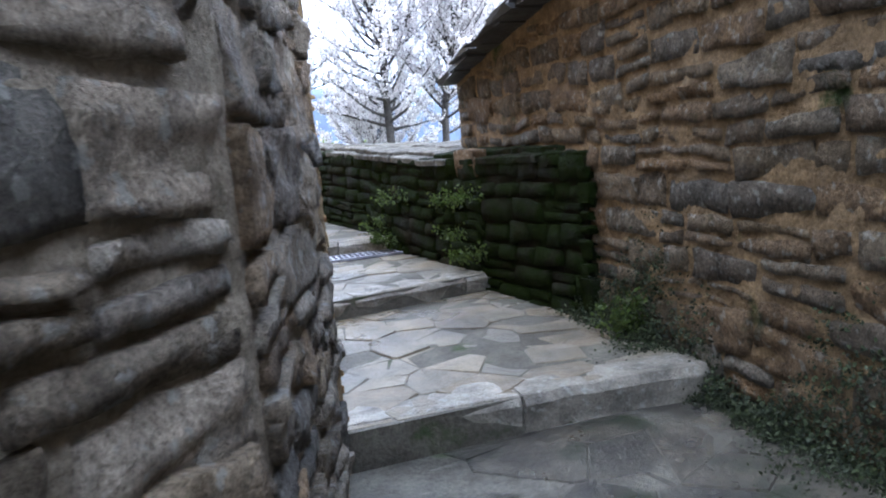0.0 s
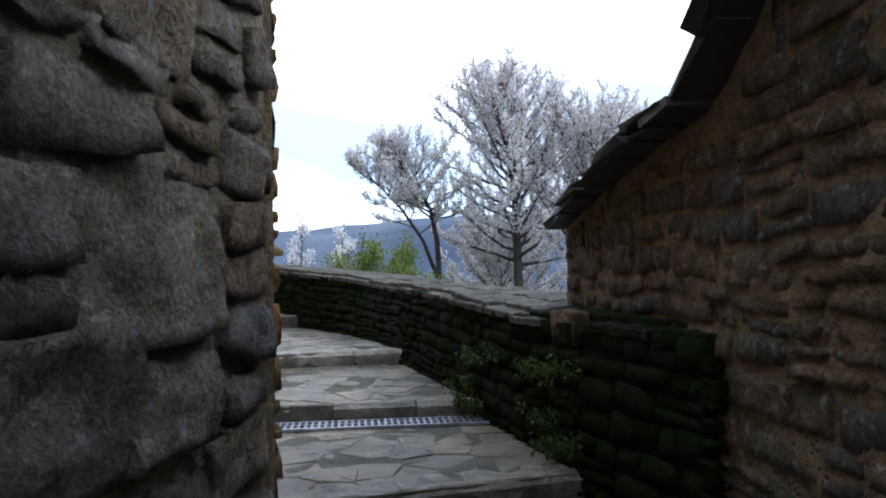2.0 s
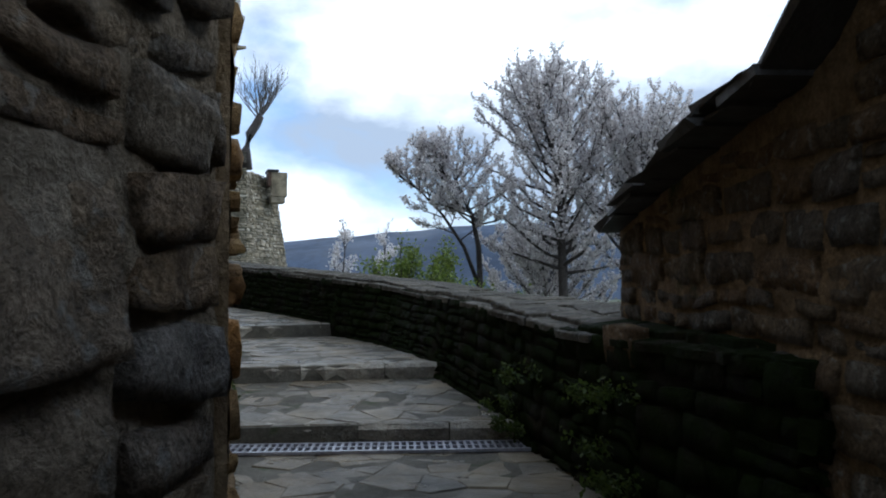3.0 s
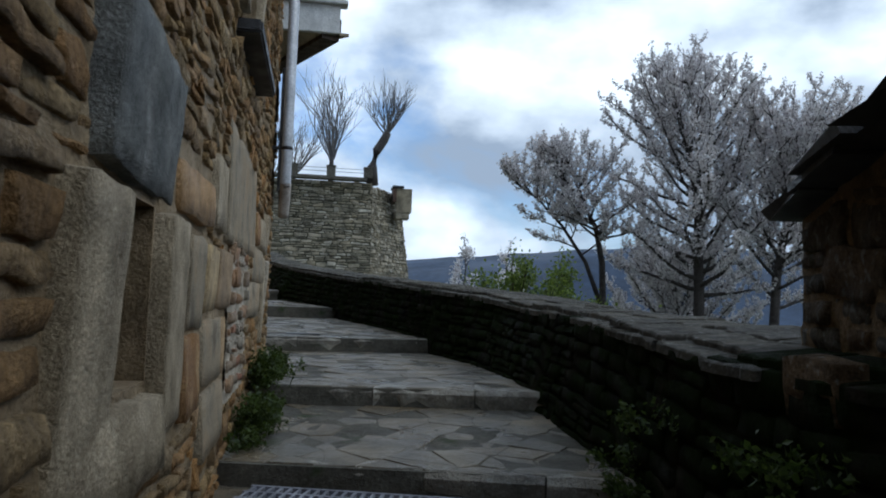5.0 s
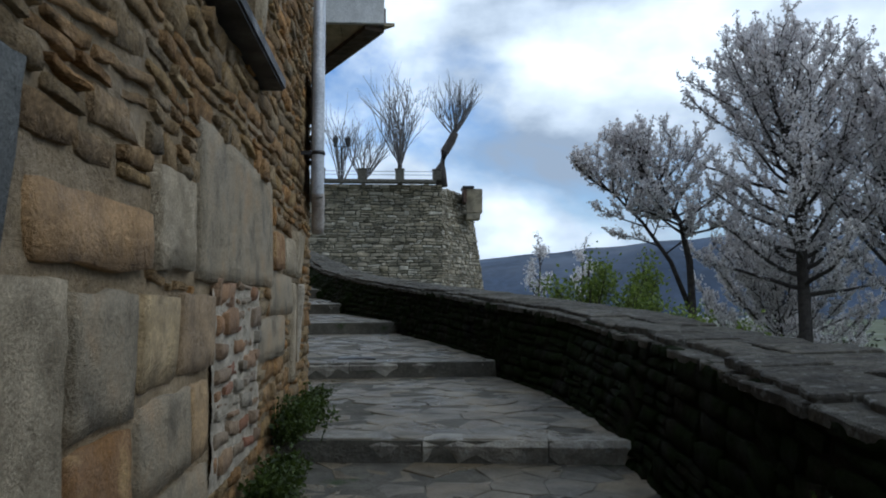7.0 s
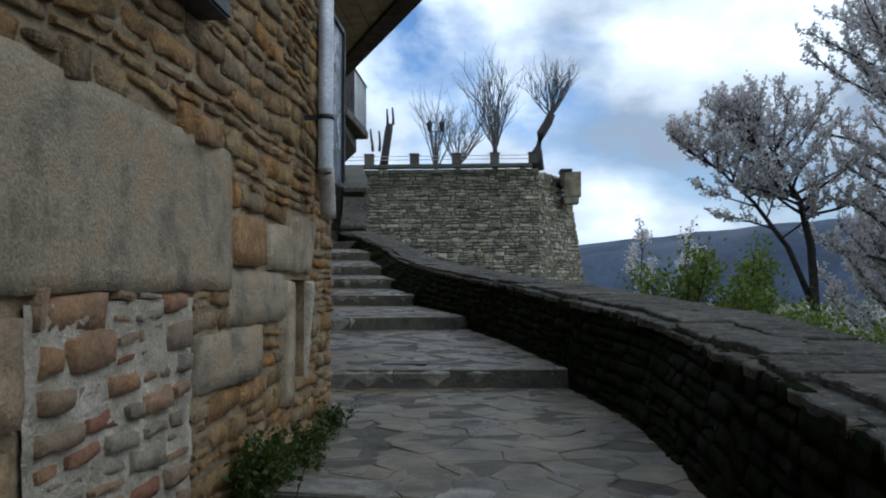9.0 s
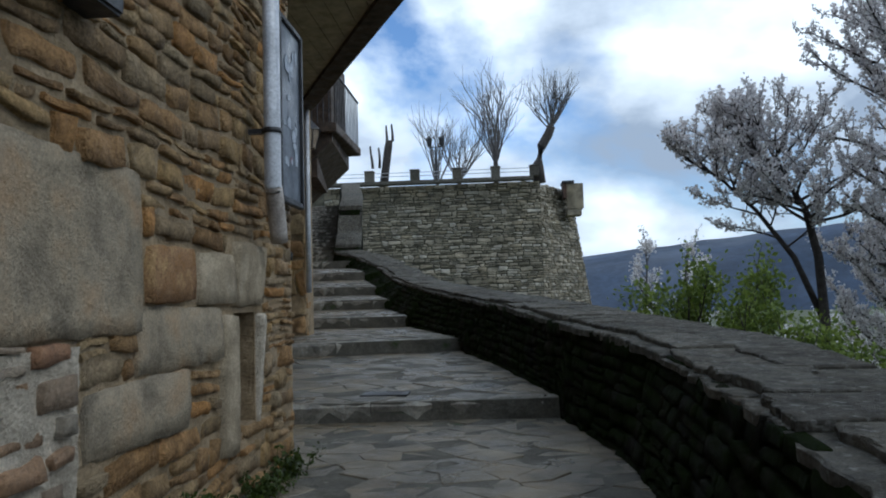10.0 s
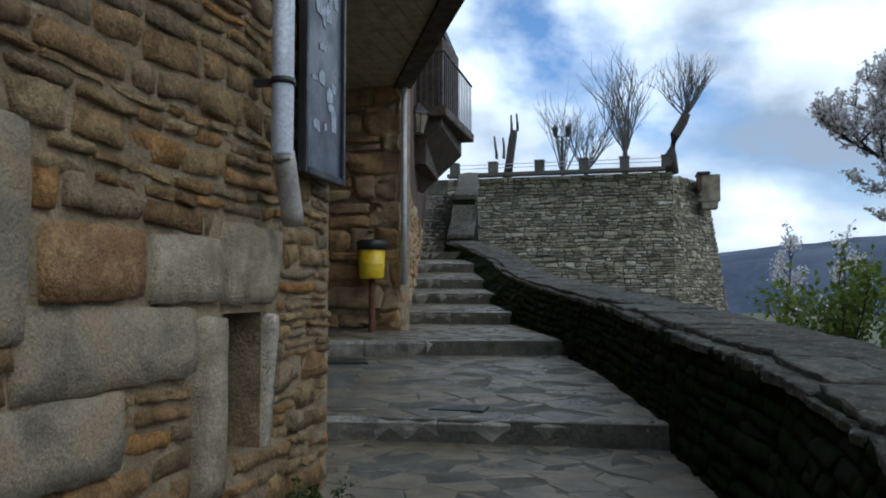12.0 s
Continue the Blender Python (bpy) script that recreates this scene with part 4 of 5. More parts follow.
for zz in (2.74, 4.2):
    smooth(part("collar", tube([(0.14, 6.32, zz), (0.14, 6.32, zz + 0.03)], 0.057, 12), M["iron"], pipe))
    part("bracket", beam((0.0, 6.32, zz + 0.015), (0.10, 6.32, zz + 0.015), 0.03, 0.03), M["iron"], pipe)
nb_ = thing("notice_board", "dark grey framed notice board with torn papers on the wall", "notice board")
part("backing", box(0.045, 0.065, 6.74, 7.22, 2.44, 3.6), M["board"], nb_)
for b in ((6.70, 6.74, 2.40, 3.64), (7.22, 7.26, 2.40, 3.64)):
    part("frame_side", box(0.04, 0.085, b[0], b[1], b[2], b[3], 0.006), M["iron"], nb_)
for b in ((2.40, 2.44), (3.60, 3.64)):
    part("frame_rail", box(0.04, 0.085, 6.74, 7.22, b[0], b[1], 0.006), M["iron"], nb_)
rng = random.Random(5)
for k in range(16):
    yy, zz, a, b = rng.uniform(6.80, 7.12), rng.uniform(2.66, 3.5), rng.uniform(0.03, 0.09), rng.uniform(0.03, 0.10)
    poly = [(yy, zz), (yy + a, zz + rng.uniform(-0.02, 0.02)), (yy + a * 0.9, zz + b), (yy + a * 0.3, zz + b * 1.2), (yy - 0.01, zz + b * 0.7)]
    v = [(0.0655 + 0.0002 * k, p, q) for p, q in poly] + [(0.0675 + 0.0002 * k, p, q) for p, q in poly]
    part("paper_scrap", (v, [(9, 8, 7, 6, 5)[::-1], (0, 1, 2, 3, 4)[::-1]] + [(i, (i + 1) % 5, 5 + (i + 1) % 5, 5 + i) for i in range(5)]), M["red"] if k == 3 else M["paper"], nb_)

bin_ = thing("litter_bin", "yellow litter bin with a black lid on a rusty post", "litter bin")
bx, by, bz = -2.12, 14.08, 1.99
smooth(part("bucket", tube([(bx, by, bz), (bx, by, bz + 0.02), (bx, by, bz + 0.46)], [0.17, 0.185, 0.205], 16), M["yellow"], bin_))
smooth(part("rim", tube([(bx, by, bz + 0.44), (bx, by, bz + 0.56), (bx, by, bz + 0.59)], [0.225, 0.235, 0.20], 16), M["binblack"], bin_, "black lid"))
part("band", tube([(bx, by, bz + 0.20), (bx, by, bz + 0.225)], 0.199, 16), M["yellow"], bin_)
part("bracket", box(bx - 0.06, bx + 0.06, by + 0.15, by + 0.30, bz + 0.1, bz + 0.45, 0.01), M["binblack"], bin_)
part("post", tube([(bx, by + 0.02, 1.0), (bx, by + 0.02, bz + 0.02)], 0.05, 10), M["rust"], bin_, "rust-brown post")

p2 = thing("drainpipe", "thin grey drainpipe at the house corner", "drainpipe")
smooth(part("pipe", tube([(-1.68, 14.30, 5.0), (-1.68, 14.30, 3.2), (-1.68, 14.30, 1.9)], 0.045, 8), M["zinc"], p2))
smooth(part("upper_pipe", tube([(-1.68, 14.30, 6.2), (-1.68, 14.30, 5.0)], 0.05, 8), M["rustpipe"], p2))

gr = thing("drain_grate", "galvanised steel drain grate across the flagstones", "drain grate")
ga, gb = Vector((0.10, 3.10, 0)), Vector((2.30, 2.48, 0))
gd = (gb - ga).normalized()
gn = Vector((-gd.y, gd.x, 0))
gz = lambda p: 0.322
for side in (0, 1):
    o = gn * (0.0 + 0.25 * side)
    part("rail", beam(ga + o + Vector((0, 0, 0.335)), gb + o + Vector((0, 0, 0.335)), 0.03, 0.02), M["steel"], gr)
part("centre_bar", beam(ga + gn * 0.125 + Vector((0, 0, 0.335)), gb + gn * 0.125 + Vector((0, 0, 0.335)), 0.022, 0.02), M["steel"], gr)
# flat near-black strip paints the shade below the bars
part("channel", beam(ga + gn * 0.125 + Vector((0, 0, 0.322)), gb + gn * 0.125 + Vector((0, 0, 0.322)), 0.23, 0.008), M["dark"], gr)
for k in range(int((gb - ga).length / 0.05)):
    p = ga + gd * (0.025 + 0.05 * k)
    part("bar", beam(p + gn * 0.01 + Vector((0, 0, 0.335)), p + gn * 0.24 + Vector((0, 0, 0.335)), 0.018, 0.018), M["steel"], gr)

# ---- balcony on the upper house ----
bal = thing("balcony", "iron-railed balcony with a hanging lantern on the upper house", "balcony", kind="structure")
part("slab", box(-3.3, -1.95, 19.9, 23.2, 5.85, 6.08, 0.02), M["wood"], bal)
part("underside", prism([(-3.4, 20.1), (-2.1, 20.1), (-2.3, 23.2), (-3.4, 23.2)], lambda x, y: 5.85 - max(0.02, (-x - 1.9)) * 0.9, 5.85), M["wood"], bal)
for k in range(9):
    part("baluster", tube([(-3.15 + 0.145 * k, 19.97, 6.08), (-3.15 + 0.145 * k, 19.97, 7.35)], 0.014, 5), M["iron"], bal)
for k in range(16):
    part("baluster", tube([(-1.99, 19.97 + 0.2 * k, 6.08), (-1.99, 19.97 + 0.2 * k, 7.35)], 0.014, 5), M["iron"], bal)
part("handrail", beam((-3.2, 19.97, 7.36), (-1.98, 19.97, 7.36), 0.05, 0.03), M["iron"], bal)
part("handrail", beam((-1.99, 19.95, 7.36), (-1.99, 23.1, 7.36), 0.05, 0.03), M["iron"], bal)
part("door_leaf", box(-3.2, -3.05, 20.4, 21.6, 6.08, 8.0, 0.01), M["wood"], bal)
part("enclosure", box(-3.6, -2.35, 21.2, 23.1, 6.08, 8.2, 0.02), M["wood"], bal, "dark timber enclosure behind the railing")
part("eave", prism([(-4.2, 19.4), (-2.15, 19.4), (-2.5, 23.4), (-4.6, 23.4)], 8.2, 8.42), M["slate"], bal, "dark slate eave over the balcony")
oriel = thing("lower_balcony", "dark timber balcony lower on the upper house", "balcony", kind="structure")
part("body", prism([(-3.6, 20.2), (-2.5, 20.2), (-2.9, 23.0), (-4.2, 23.0)], 4.8, 5.5), M["wood"], oriel)
part("bracket", prism([(-3.6, 20.3), (-2.95, 20.3), (-3.5, 22.9), (-4.2, 22.9)], 4.1, 4.8), M["wood"], oriel)
part("pane", box(-3.1, -2.75, 20.16, 20.195, 4.95, 5.35), M["glass"], oriel)
tagged(part("roof_upper_house", prism([(-7.5, 16.9), (-2.5, 16.9), (-5.2, 30), (-9, 36)], 8.2, lambda x, y: 8.4 + max(0, -1.5 - x) * 0.35), M["slate"]), "dark slate eaves of the upper house", "roof", kind="structure")
bal.location = oriel.location = (-0.42, 0, 0)
lan = thing("wall_lantern", "old iron street lantern hanging under the balcony", "lantern")
part("glass_body", tube([(-2.55, 19.75, 5.42), (-2.55, 19.75, 5.85)], [0.13, 0.24], 6), M["lampglass"], lan)
part("cap", tube([(-2.55, 19.75, 5.85), (-2.55, 19.75, 5.90), (-2.55, 19.75, 6.12)], [0.28, 0.26, 0.03], 6), M["iron"], lan)
part("arm", beam((-2.55, 19.75, 6.08), (-2.55, 19.95, 6.05), 0.03, 0.03), M["iron"], lan)
for k in range(6):
    a = math.tau * k / 6
    part("rib", beam((-2.55 + 0.13 * math.cos(a), 19.75 + 0.13 * math.sin(a), 5.42), (-2.55 + 0.245 * math.cos(a), 19.75 + 0.245 * math.sin(a), 5.85), 0.02, 0.02), M["iron"], lan)
sg = thing("vertical_sign", "narrow grey vertical sign with pale lettering beside the balcony", "sign")
part("panel", box(-3.10, -3.02, 19.72, 19.80, 6.15, 7.7), M["brown"], sg)
for k in range(7):
    part("letter_bar", box(-3.09, -3.03, 19.70, 19.719, 6.22 + 0.2 * k, 6.35 + 0.2 * k), M["white"], sg)

lan.location = sg.location = (-0.42, 0, 0)

# ---- bastion ----
BY = 66.0
BF = wall_map(-13.0, BY, 1.0, 0.0, batter=0.06)
bw = wall_body("wall_bastion", BF, [-6, 18.2], [-7, 11.5], [], 2, M["mortar_bast"], "tall grey and tan rubble bastion wall, leaning back slightly")
stones(bw, BF, -0.5, 18.2, 1.5, 11.4, (0.16, 0.42), (0.35, 1.1), 0.10, (M["bastion"], M["bastion_i"]), 101, lambda u, v: u < 18.2 and v > 9.2, limit=250, joint=0.03, wave=0.12)
BS = wall_map(5.2, BY, 0.50, 0.866, batter=0.16)
bs = wall_body("wall_bastion_side", BS, [0, 10], [-7, 11.5], [], 2, M["mortar_bast"], "battered mossy side of the stone bastion")
stones(bs, BS, 0.0, 10, -1, 11.4, (0.16, 0.42), (0.35, 1.0), 0.10, (M["bastion"], M["bastion_i"]), 102, lambda u, v: v > 9.5, limit=120, joint=0.03, wave=0.12)
tagged(part("bastion_terrace", prism([(-16, 67), (3.2, 67), (6.0, 74), (6.0, 95), (-16, 95)], 9, 11.46), M["grass"]), "terrace on top of the bastion", "terrace", kind="structure")
part("coping", box(-13.2, 4.6, 65.2, 66.1, 11.45, 11.75, 0.03), M["cap"], bw, "low coping stones")
post = thing("fence_post", "square stone fence post on the bastion edge", "post", "posts along the bastion")
part("shaft", box(-0.38, 0.38, -0.38, 0.38, 0, 0.85, 0.04), M["cap"], post)
part("cap", box(-0.43, 0.43, -0.43, 0.43, 0.85, 0.95, 0.03), M["cap"], post)
post.matrix_basis = pose(-12.6, 65.7, 11.75)
for px in (-9.3, -5.4, -1.8, 1.45, 4.7):
    copy_thing(post, pose(px, 65.7, 11.75))
rail = thing("fence_rail", "thin metal railing between the stone posts", "railing")
for zz in (12.2, 12.5):
    part("bar", tube([(-12.6, 65.7, zz), (4.7, 65.7, zz)], 0.03, 5), M["zinc"], rail)
tur = thing("corner_turret", "small square stone lookout turret jutting from the bastion corner", "turret")
part("wall_front", box(7.9, 9.4, 71.6, 71.9, 9.6, 11.9, 0.03), M["bastion"], tur)
part("wall_side", box(9.1, 9.4, 71.9, 73.6, 9.6, 11.9, 0.03), M["bastion"], tur)
part("wall_side", box(7.6, 7.9, 71.6, 73.6, 10.6, 12.0, 0.03), M["brown"], tur)
part("corbel", prism([(7.9, 71.7), (9.2, 71.7), (9.2, 73.5), (7.9, 73.5)], 9.0, 9.62), M["bastion"], tur)
part("roof_slab", box(7.5, 8.6, 71.4, 73.7, 11.95, 12.15, 0.03), M["slate"], tur)

# ---- trees ----


def grow(start, way, length, radius, depth, rng, limbs, tips, spread=0.6, up=0.25, kids=(3, 4), shrink=0.68, sides=6, bend=0.18):
    """Adds tapered limbs to limbs and twig places to tips."""
    pts, p, d = [Vector(start)], Vector(start), Vector(way).normalized()
    n = 4 if depth > 1 else 3
    for i in range(n):
        d = (d + Vector((rng.uniform(-1, 1), rng.uniform(-1, 1), rng.uniform(-0.6, 1) * 1.0)) * bend + Vector((0, 0, up * 0.2))).normalized()
        p = p + d * length / n
        pts.append(p.copy())
    limbs.append(tube(pts, [radius * (1 - 0.45 * i / n) for i in range(n + 1)], sides if depth > 1 else 3, caps=False))
    if depth <= 1:
        tips += pts[1:]
    if depth == 0:
        return
    for k in range(rng.randint(*kids) + (1 if depth > 2 else 0)):
        f = rng.uniform(0.35, 1.0) if k else 1.0
        q = pts[min(n, int(f * n + 0.5))]
        a = rng.uniform(0, math.tau)
        side = d.cross(Vector((math.cos(a), math.sin(a), 0.3))).normalized()
        w = (d * (1 - spread * 0.55) + side * spread * rng.uniform(0.7, 1.2) + Vector((0, 0, up))).normalized()
        grow(q, w, length * shrink * rng.uniform(0.75, 1.15), radius * 0.52, depth - 1, rng, limbs, tips, spread, up, kids, shrink, max(3, sides - 1), bend)


def tufts(places, per, size, reach, rng):
    """Small leaves or petals, each a folded pair of triangles, round the twigs."""
    v, f = [], []
    for p in places:
        for _ in range(per):
            c = p + Vector((rng.gauss(0, reach), rng.gauss(0, reach), rng.gauss(0, reach)))
            a = Vector((rng.uniform(-1, 1), rng.uniform(-1, 1), rng.uniform(-1, 1))).normalized()
            b = a.cross(Vector((rng.uniform(-1, 1), rng.uniform(-1, 1), rng.uniform(-1, 1)))).normalized()
            s = size * rng.uniform(0.6, 1.4)
            k = len(v)
            v += [c - a * s, c + b * s * 0.6, c + a * s, c - b * s * 0.6 + a.cross(b) * s * 0.4]
            f += [(k, k + 1, k + 2), (k, k + 2, k + 3)]
    return v, f


def tree(label, base, rise, radius, length, depth, seed, bark, crown=None, size=0.06, per=5, reach=0.10, group="", spread=0.6, up=0.25, kids=(3, 4), shrink=0.68, first=4):
    """A trunk of given height, main limbs all the way up it, and a crown."""
    rng = random.Random(seed)
    t = thing("tree", label, "tree", group)
    limbs, tips = [], []
    base, top = Vector(base), Vector(base) + Vector(rise)
    n = 8
    pts = [base + (top - base) * (i / n) + Vector((rng.uniform(-1, 1), rng.uniform(-1, 1), 0)) * radius * 0.8 for i in range(n + 1)]
    limbs.append(tube(pts, [radius * (1.25 if i == 0 else 1) * (1 - 0.75 * i / n) for i in range(n + 1)], 8))
    for k in range(first):
        f = 0.3 + 0.7 * (k + 0.5) / first
        q = pts[min(n, int(f * n))]
        a = k * 2.4 + rng.uniform(-0.5, 0.5)
        grow(q, (math.cos(a) * spread * 1.5, math.sin(a) * spread * 1.5, 0.5 + up), length * (1.15 - 0.6 * f) * rng.uniform(0.85, 1.15),
             radius * 0.45 * (1.2 - f * 0.6), depth, rng, limbs, tips, spread, up, kids, shrink)
    grow(pts[-1], (0, 0, 1), length * 0.55, radius * 0.28, depth - 1, rng, limbs, tips, spread * 0.8, up, kids, shrink)
    smooth(part("trunk", joined(limbs), bark, t))
    if crown:
        part("crown", tufts(tips, per, size, reach, rng), crown, t)
    return t


def blossom_tree(label, points, radius, low, spread, n, seed, group, lean=0.0):
    """A fruit tree: a bent trunk, rising limbs all round, twigs set with clustered blossom."""
    rng = random.Random(seed)
    t = thing("tree", label, "tree", group)
    pts = [Vector(p) for p in points]
    m = len(pts) - 1
    limbs = [tube(pts, [radius * (1.2 - 1.08 * i / m) for i in range(m + 1)], 8)]
    at = lambda f: pts[min(m - 1, int(f * m))].lerp(pts[min(m - 1, int(f * m)) + 1], f * m - min(m - 1, int(f * m)))
    spots = []
    for k in range(n):
        c = (k + rng.random()) / n
        f = low + (1 - low) * c * 0.985
        a = k * 2.399 + rng.uniform(-0.4, 0.4)
        length = spread * (0.25 + 0.95 * math.sin(math.pi * min(1.0, 0.22 + 0.78 * c)) ** 0.8) * rng.uniform(0.7, 1.15)
        el = 0.32 + 0.62 * c + rng.uniform(-0.2, 0.2)
        d = Vector((math.cos(a) * math.cos(el) + lean, math.sin(a) * math.cos(el), math.sin(el))).normalized()
        p, line, r = at(f), [at(f)], max(0.012, radius * 0.26 * (1.15 - c))
        steps = max(4, int(length / 0.22))
        for i in range(steps):
            d = (d + Vector((rng.gauss(0, 0.10), rng.gauss(0, 0.10), 0.05 + rng.gauss(0, 0.08)))).normalized()
            p = p + d * length / steps
            line.append(p.copy())
            for q in range(3 if i else 1):
                b = (d * 0.7 + Vector((rng.uniform(-1, 1), rng.uniform(-1, 1), rng.uniform(-0.35, 0.9)))).normalized()
                tw = rng.uniform(0.18, 0.55) * (1.1 - 0.5 * i / steps)
                mid, end = p + b * tw * 0.55, p + (b + Vector((0, 0, 0.35))).normalized() * tw
                limbs.append(tube([p, mid, end], [0.009, 0.007, 0.004], 3, caps=False))
                spots += [p.lerp(mid, 0.7), mid, mid.lerp(end, 0.5), end]
            if i > steps * 0.4:
                spots += [p, p - d * 0.08]
        limbs.append(tube(line, [r * (1 - 0.8 * i / steps) + 0.004 for i in range(steps + 1)], 5, caps=False))
    smooth(part("trunk", joined(limbs), M["bark"], t))
    part("crown", tufts(spots, 8, 0.027, 0.024, rng), M["blossom"], t)
    return t


BL = "fruit tree covered in white blossom below the parapet"
G1 = "blossoming trees"
blossom_tree(BL, [(7.6, 12.3, -3.9), (7.6, 12.3, -1.5), (7.58, 12.3, 1.2), (7.53, 12.3, 3.2), (7.3, 12.3, 4.4), (6.98, 12.3, 5.5)], 0.14, 0.44, 1.75, 74, 201, G1)
blossom_tree(BL, [(6.3, 13.2, -3.9), (6.15, 13.2, -1.0), (6.0, 13.2, 2.2), (5.85, 13.2, 2.9), (5.5, 13.2, 3.5), (4.9, 13.2, 4.1)], 0.085, 0.52, 1.1, 36, 202, G1, -0.35)
blossom_tree(BL, [(6.1, 13.3, 1.2), (5.7, 13.3, 2.2), (5.2, 13.3, 2.9), (4.7, 13.3, 3.4), (4.2, 13.3, 3.7)], 0.045, 0.30, 0.8, 16, 206, G1, -0.4)
blossom_tree(BL, [(8.7, 11.9, -3.9), (8.75, 11.9, -1.0), (8.9, 11.9, 2.0), (9.1, 11.9, 3.1), (9.3, 11.9, 3.9), (9.4, 11.9, 4.6)], 0.11, 0.36, 1.75, 74, 203, G1, 0.1)
blossom_tree(BL, [(11.2, 12.6, -3.9), (11.2, 12.6, -1.0), (11.1, 12.6, 2.0), (11.0, 12.6, 3.0), (11.0, 12.6, 3.7), (11.0, 12.6, 4.3)], 0.11, 0.36, 1.7, 60, 204, G1)
blossom_tree("low blossoming thicket tree below the parapet", [(8.3, 14.2, -3.9), (8.3, 14.2, -2.0), (8.2, 14.2, 0.0), (8.1, 14.2, 1.2), (8.1, 14.2, 2.0)], 0.10, 0.42, 1.9, 60, 205, G1)
G2 = "slim budding trees beyond the parapet"
tree("slim young tree with sparse pale buds", (11.6, 56, -4.5), (0.2, 0, 9.6), 0.13, 1.5, 2, 211, M["bark"], M["blossom"], 0.10, 3, 0.15, G2, 0.5, 0.4, (3, 4), 0.65, 9)
tree("slim young tree with sparse pale buds", (14.6, 57, -4.5), (0.9, 0, 9.4), 0.13, 1.7, 2, 212, M["bark"], M["blossom"], 0.10, 3, 0.15, G2, 0.6, 0.35, (3, 4), 0.65, 8)
G3 = "green shrubs beyond the parapet"
for k, (x, y, h) in enumerate([(3.75, 10.9, 5.5), (4.15, 10.2, 4.9), (4.5, 10.9, 5.5), (4.75, 9.8, 4.6), (5.1, 10.5, 4.7), (5.3, 9.4, 4.3), (4.3, 9.2, 4.2), (5.9, 10.2, 4.5)]):
    tree("bushy shrub with fresh yellow-green spring leaves", (x, y, land(x, y) - 0.2), (-0.15, 0.1, h + (-3.9 - land(x, y))), 0.05, 0.95, 2, 220 + k, M["bark"], M["leaf_new"], 0.032, 6, 0.07, G3, 0.5, 0.4, (3, 4), 0.66, 12)
rng = random.Random(240)
for k in range(9):
    x, y = rng.uniform(12, 34), rng.uniform(24, 48)
    tree("low winter shrub with thin grey twigs and pale buds", (x, y, -4.4), (0, 0, rng.uniform(2.6, 4.2)), 0.09, 1.8, 2, 250 + k, M["bark"], M["blossom"] if k % 2 else M["leaf_new"], 0.08, 3, 0.2,
         "far shrubs in the valley", 0.6, 0.3, (3, 3), 0.7, 6)


def pollard(label, base, trunk_pts, radii, heads, shoots, length, seed, radius=0.05, fan=0.5, depth=1, kids=(3, 4)):
    rng = random.Random(seed)
    t = thing("tree", label, "tree", "plane trees on the bastion")
    limbs, tips = [], []
    b = Vector(base)
    limbs.append(tube([b + Vector(p) for p in trunk_pts], radii, 7))
    for h in heads:
        for k in range(shoots):
            a = rng.uniform(0, math.tau)
            w = Vector((math.cos(a) * fan * rng.uniform(0.2, 1.1), math.sin(a) * fan * rng.uniform(0.2, 1.1), 1))
            grow(b + Vector(h), w, length * rng.uniform(0.7, 1.1), radius, depth, rng, limbs, tips, 0.5, 0.25, kids, 0.6, 4, 0.14)
    smooth(part("trunk", limbs[0], M["bark"], t))
    part("shoot", joined(limbs[1:]), M["bark_pale"] if shoots > 2 else M["bark"], t)["kind"] = "stuff"
    return t


pollard("pollarded plane tree with crooked dark trunk and bare shoots", (5.2, 67.2, 11.4), [(0, 0, 0), (-0.1, 0, 1.5), (0.3, 0, 3.2), (0.9, 0, 4.2), (1.2, 0, 4.9)],
        [0.55, 0.5, 0.42, 0.4, 0.35], [(1.0, 0, 4.7), (1.3, 0, 4.9)], 12, 2.9, 301, 0.06, 1.1, 2)
pollard("bare upright tree with many straight grey branches", (1.5, 69, 11.4), [(0, 0, 0), (0, 0, 1.2), (0, 0, 2.4)], [0.28, 0.24, 0.2], [(0, 0, 2.0), (0, 0, 2.4)], 10, 4.6, 302, 0.075, 0.6, 2)
pollard("bare grey tree with spreading fine branches", (-1.9, 71, 11.4), [(0, 0, 0), (0, 0, 1.0)], [0.25, 0.2], [(0, 0, 1.0)], 13, 4.0, 303, 0.07, 0.8, 2)
pollard("bare grey tree with spreading fine branches", (-4.2, 74, 11.4), [(0, 0, 0), (0, 0, 1.0)], [0.25, 0.2], [(0, 0, 1.0)], 11, 4.6, 304, 0.07, 0.75, 2)
pollard("heavily cut pollard trunk with two stubby forks", (-8.3, 67, 11.4), [(0, 0, 0), (0.2, 0, 1.5), (0.5, 0, 3.6), (0.6, 0, 4.2)], [0.42, 0.36, 0.36, 0.3],
        [(0.4, 0, 4.1), (0.9, 0, 4.1), (-0.3, 0, 1.8), (-0.9, 0, 1.8)], 1, 1.9, 305, 0.15, 0.2, 0)
lamp = thing("street_lamp", "dark iron street lamp standing on the bastion", "lamp")
part("pole", tube([(-3.7, 67.5, 11.4), (-3.7, 67.5, 15.0)], 0.09, 8), M["iron"], lamp)
for k in (-0.55, 0.55):
    part("lantern", tube([(-3.7 + k, 67.5, 15.0), (-3.7 + k, 67.5, 15.7), (-3.7 + k, 67.5, 16.0)], [0.18, 0.3, 0.04], 6), M["iron"], lamp)
part("crossarm", beam((-4.3, 67.5, 14.95), (-3.1, 67.5, 14.95), 0.08, 0.08), M["iron"], lamp)

# ---- weeds ----


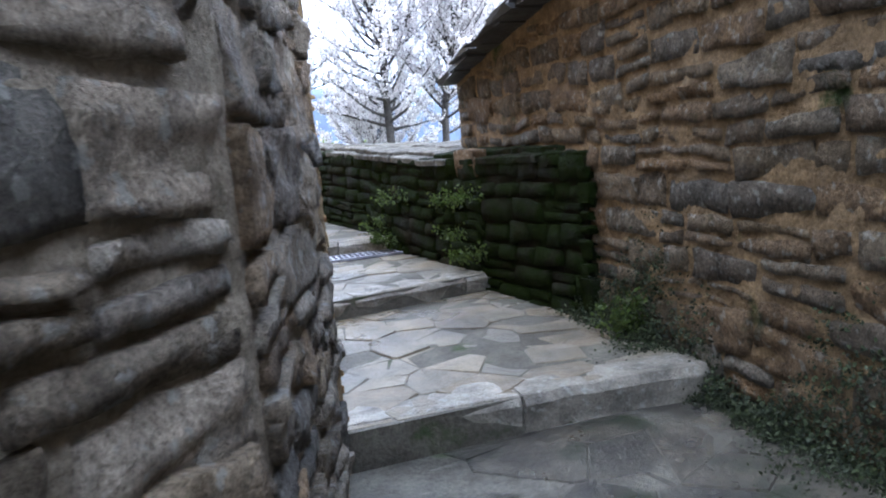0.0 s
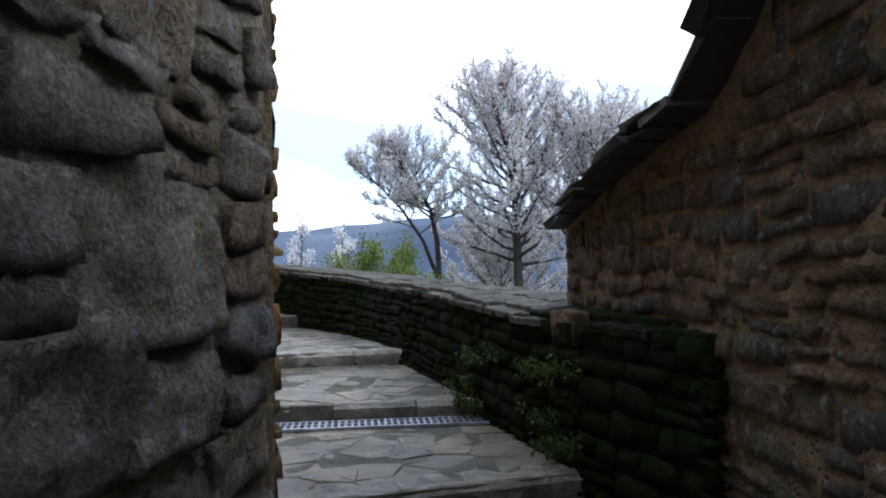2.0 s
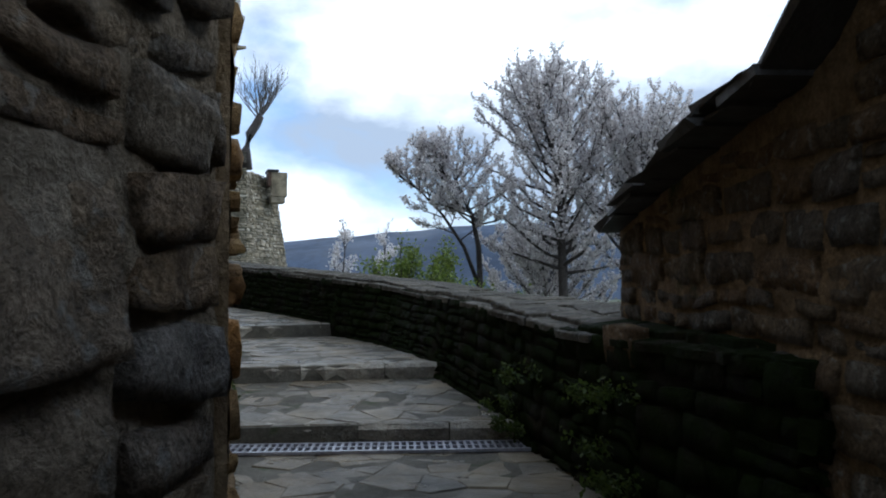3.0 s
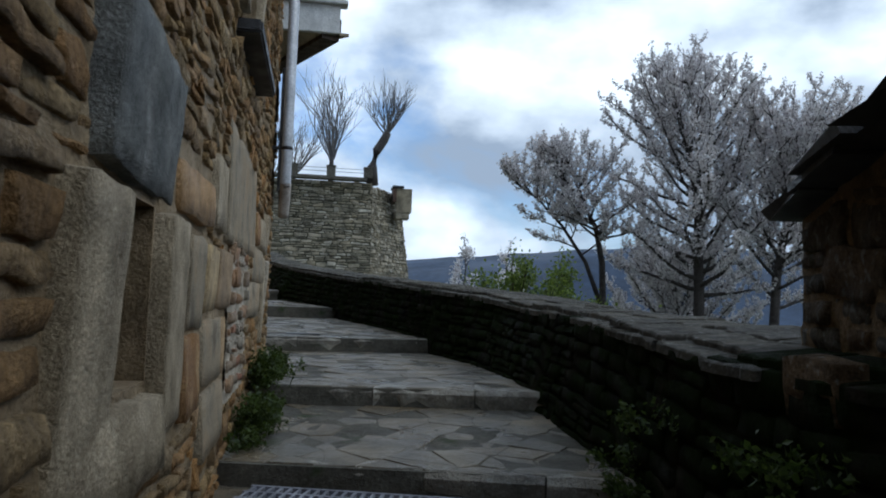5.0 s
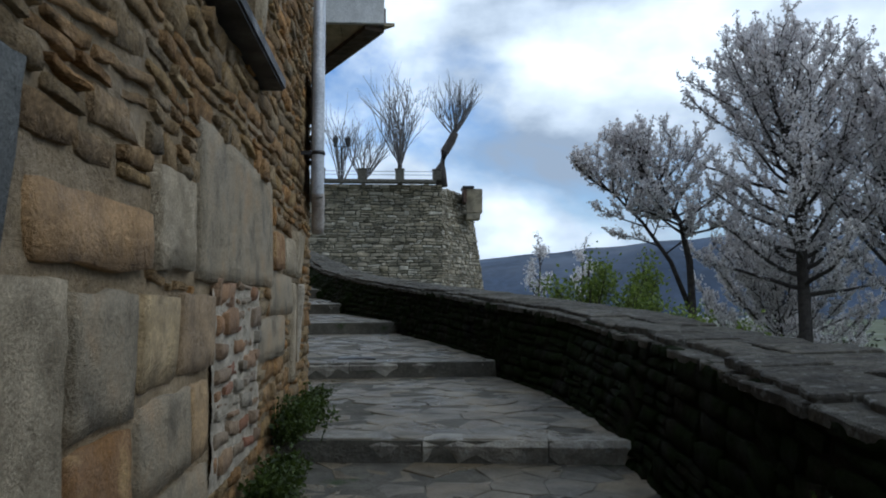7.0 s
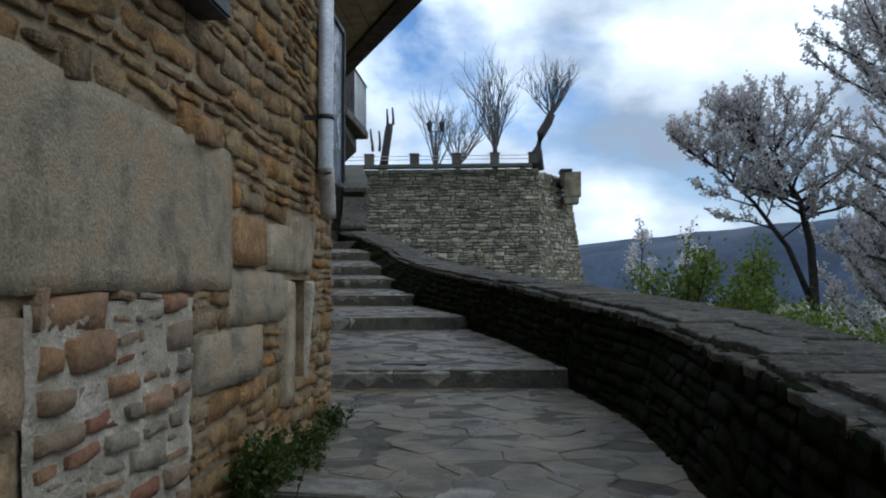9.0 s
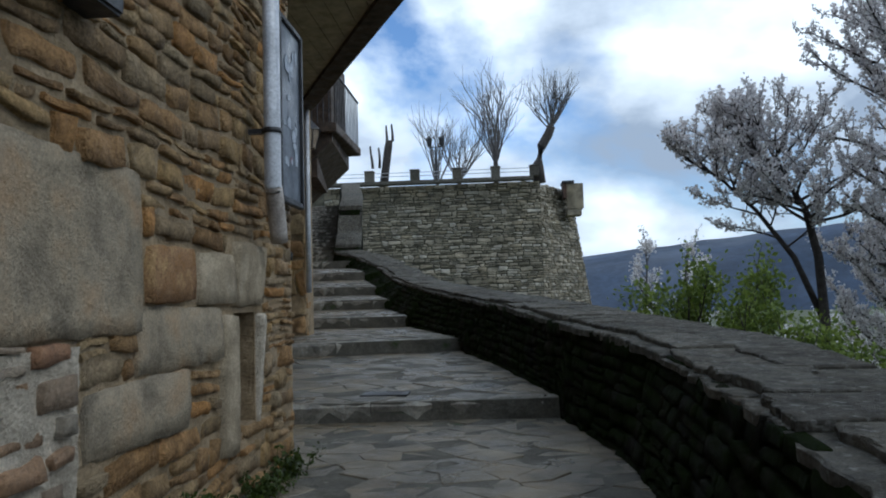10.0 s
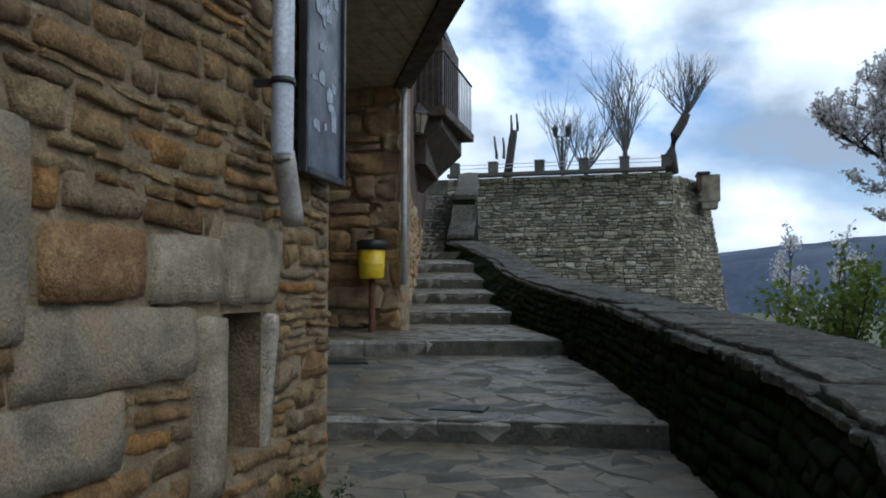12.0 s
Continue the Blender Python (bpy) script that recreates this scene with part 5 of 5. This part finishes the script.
def weed(label, x, y, z, n, h, spread, seed, lean=(0.0, 0.0), name="weed_clump", group="weeds along the walls"):
    """A clump of stems with many small round leaves."""
    rng = random.Random(seed)
    t = thing(name, label, "plant", group)
    stems, tips = [], []
    for k in range(n):
        a = Vector((x + rng.gauss(0, spread), y + rng.gauss(0, spread), z))
        b = a + Vector((rng.uniform(-0.08, 0.08) + lean[0], rng.uniform(-0.08, 0.08) + lean[1], h * rng.uniform(0.4, 1.0)))
        stems.append(tube([a, (a + b) / 2 + Vector((rng.uniform(-0.02, 0.02), rng.uniform(-0.02, 0.02), 0.02)), b], [0.004, 0.003, 0.002], 3, caps=False))
        tips += [a + (b - a) * rng.uniform(0.2, 1) for _ in range(6)]
    tagged(part("stem", joined(stems), M["leaf"], t), kind="stuff")
    tagged(part("foliage", tufts(tips, 4, 0.016, 0.022, rng), M["leaf"], t), kind="stuff")
    return t


WL = "leafy green weeds growing at the foot of the stone wall"
for k, (y, n, h) in enumerate([(4.0, 40, 0.34), (4.3, 36, 0.30), (4.65, 30, 0.26), (5.0, 40, 0.42), (5.25, 30, 0.36), (5.6, 26, 0.22), (6.2, 18, 0.2), (6.7, 20, 0.24), (3.7, 14, 0.16)]):
    weed(WL, 0.10, y, ground_z(y) - 0.01, n, h * 0.72, 0.05, 400 + k, (0.03, 0))
weed("small fern-like weed at the foot of the barn wall", 1.72, -0.55, 0.17, 18, 0.28, 0.05, 420, (-0.05, -0.03))
rng = random.Random(430)
for k in range(9):
    y = rng.uniform(0.8, 3.0)
    v = rng.uniform(0.05, 0.75)
    p = parapet_point(y, v, 0.05)
    weed("trailing green plant rooted between the mossy parapet stones", p[0], y, p[2], 7, 0.14, 0.08, 431 + k, (-0.08, 0), "wall_plant", "plants on the parapet")

# ---- scrub across the valley ----
rng = random.Random(500)
tips = []
for k in range(420):
    x, y = rng.uniform(6, 120), rng.uniform(40, 190)
    h = rng.uniform(1.2, 4.5)
    tips += [Vector((x + rng.gauss(0, 1.3), y + rng.gauss(0, 1.3), land(x, y) + h * rng.random())) for _ in range(26)]
tagged(part("far_scrub", tufts(tips, 3, 0.22, 0.35, rng), material("scrub", [(0.06, 0.075, 0.03), (0.10, 0.095, 0.06), (0.13, 0.125, 0.105), (0.05, 0.06, 0.03)], "island", bump=0)),
       "grey and green winter scrub covering the valley floor", "scrub", kind="stuff")

# ---- moss at the foot of the barn wall, plates in the floor ----
rng = random.Random(510)
tips = []
for k in range(3200):
    u = rng.uniform(2.1, 6.0)
    v = abs(rng.gauss(0, 0.30)) * (0.6 + 0.8 * noise.noise((u * 1.5, 0, 4)))
    o = 0.01 + max(0.0, 0.06 - v * 0.3) * rng.random() * 1.5
    if k % 2:
        v, o = 0.0, abs(rng.gauss(0, 0.12)) * (0.7 + 0.8 * noise.noise((u * 1.8, 2, 9)))
    x, y, z = BARN_W(u, v, o)
    tips.append(Vector((x, y, max(0.0, ground_z(y)) + max(0.0, v))))
tagged(part("wall_moss", tufts(tips, 14, 0.010, 0.028, rng), material("moss_leaf", [(0.012, 0.018, 0.005), (0.02, 0.03, 0.008), (0.03, 0.042, 0.010)], "island", bump=0)),
       "dark green moss and tiny weeds at the foot of the barn wall", "moss", kind="stuff")

mat_ = thing("rubber_mat", "dark flat mat lying on the flagstones by the house", "mat")
part("sheet", prism([(-1.95, 11.6), (-1.35, 11.75), (-1.6, 12.3), (-2.2, 12.15)], ground_z(11.9) + 0.001, ground_z(11.9) + 0.03, 0.006), M["binblack"], mat_)
slot = thing("drain_cover", "small dark iron drain cover set in the step", "drain cover")
part("plate", box(0.12, 0.56, 9.0, 9.28, ground_z(9.1) - 0.02, ground_z(9.1) + 0.016, 0.004), M["iron"], slot)
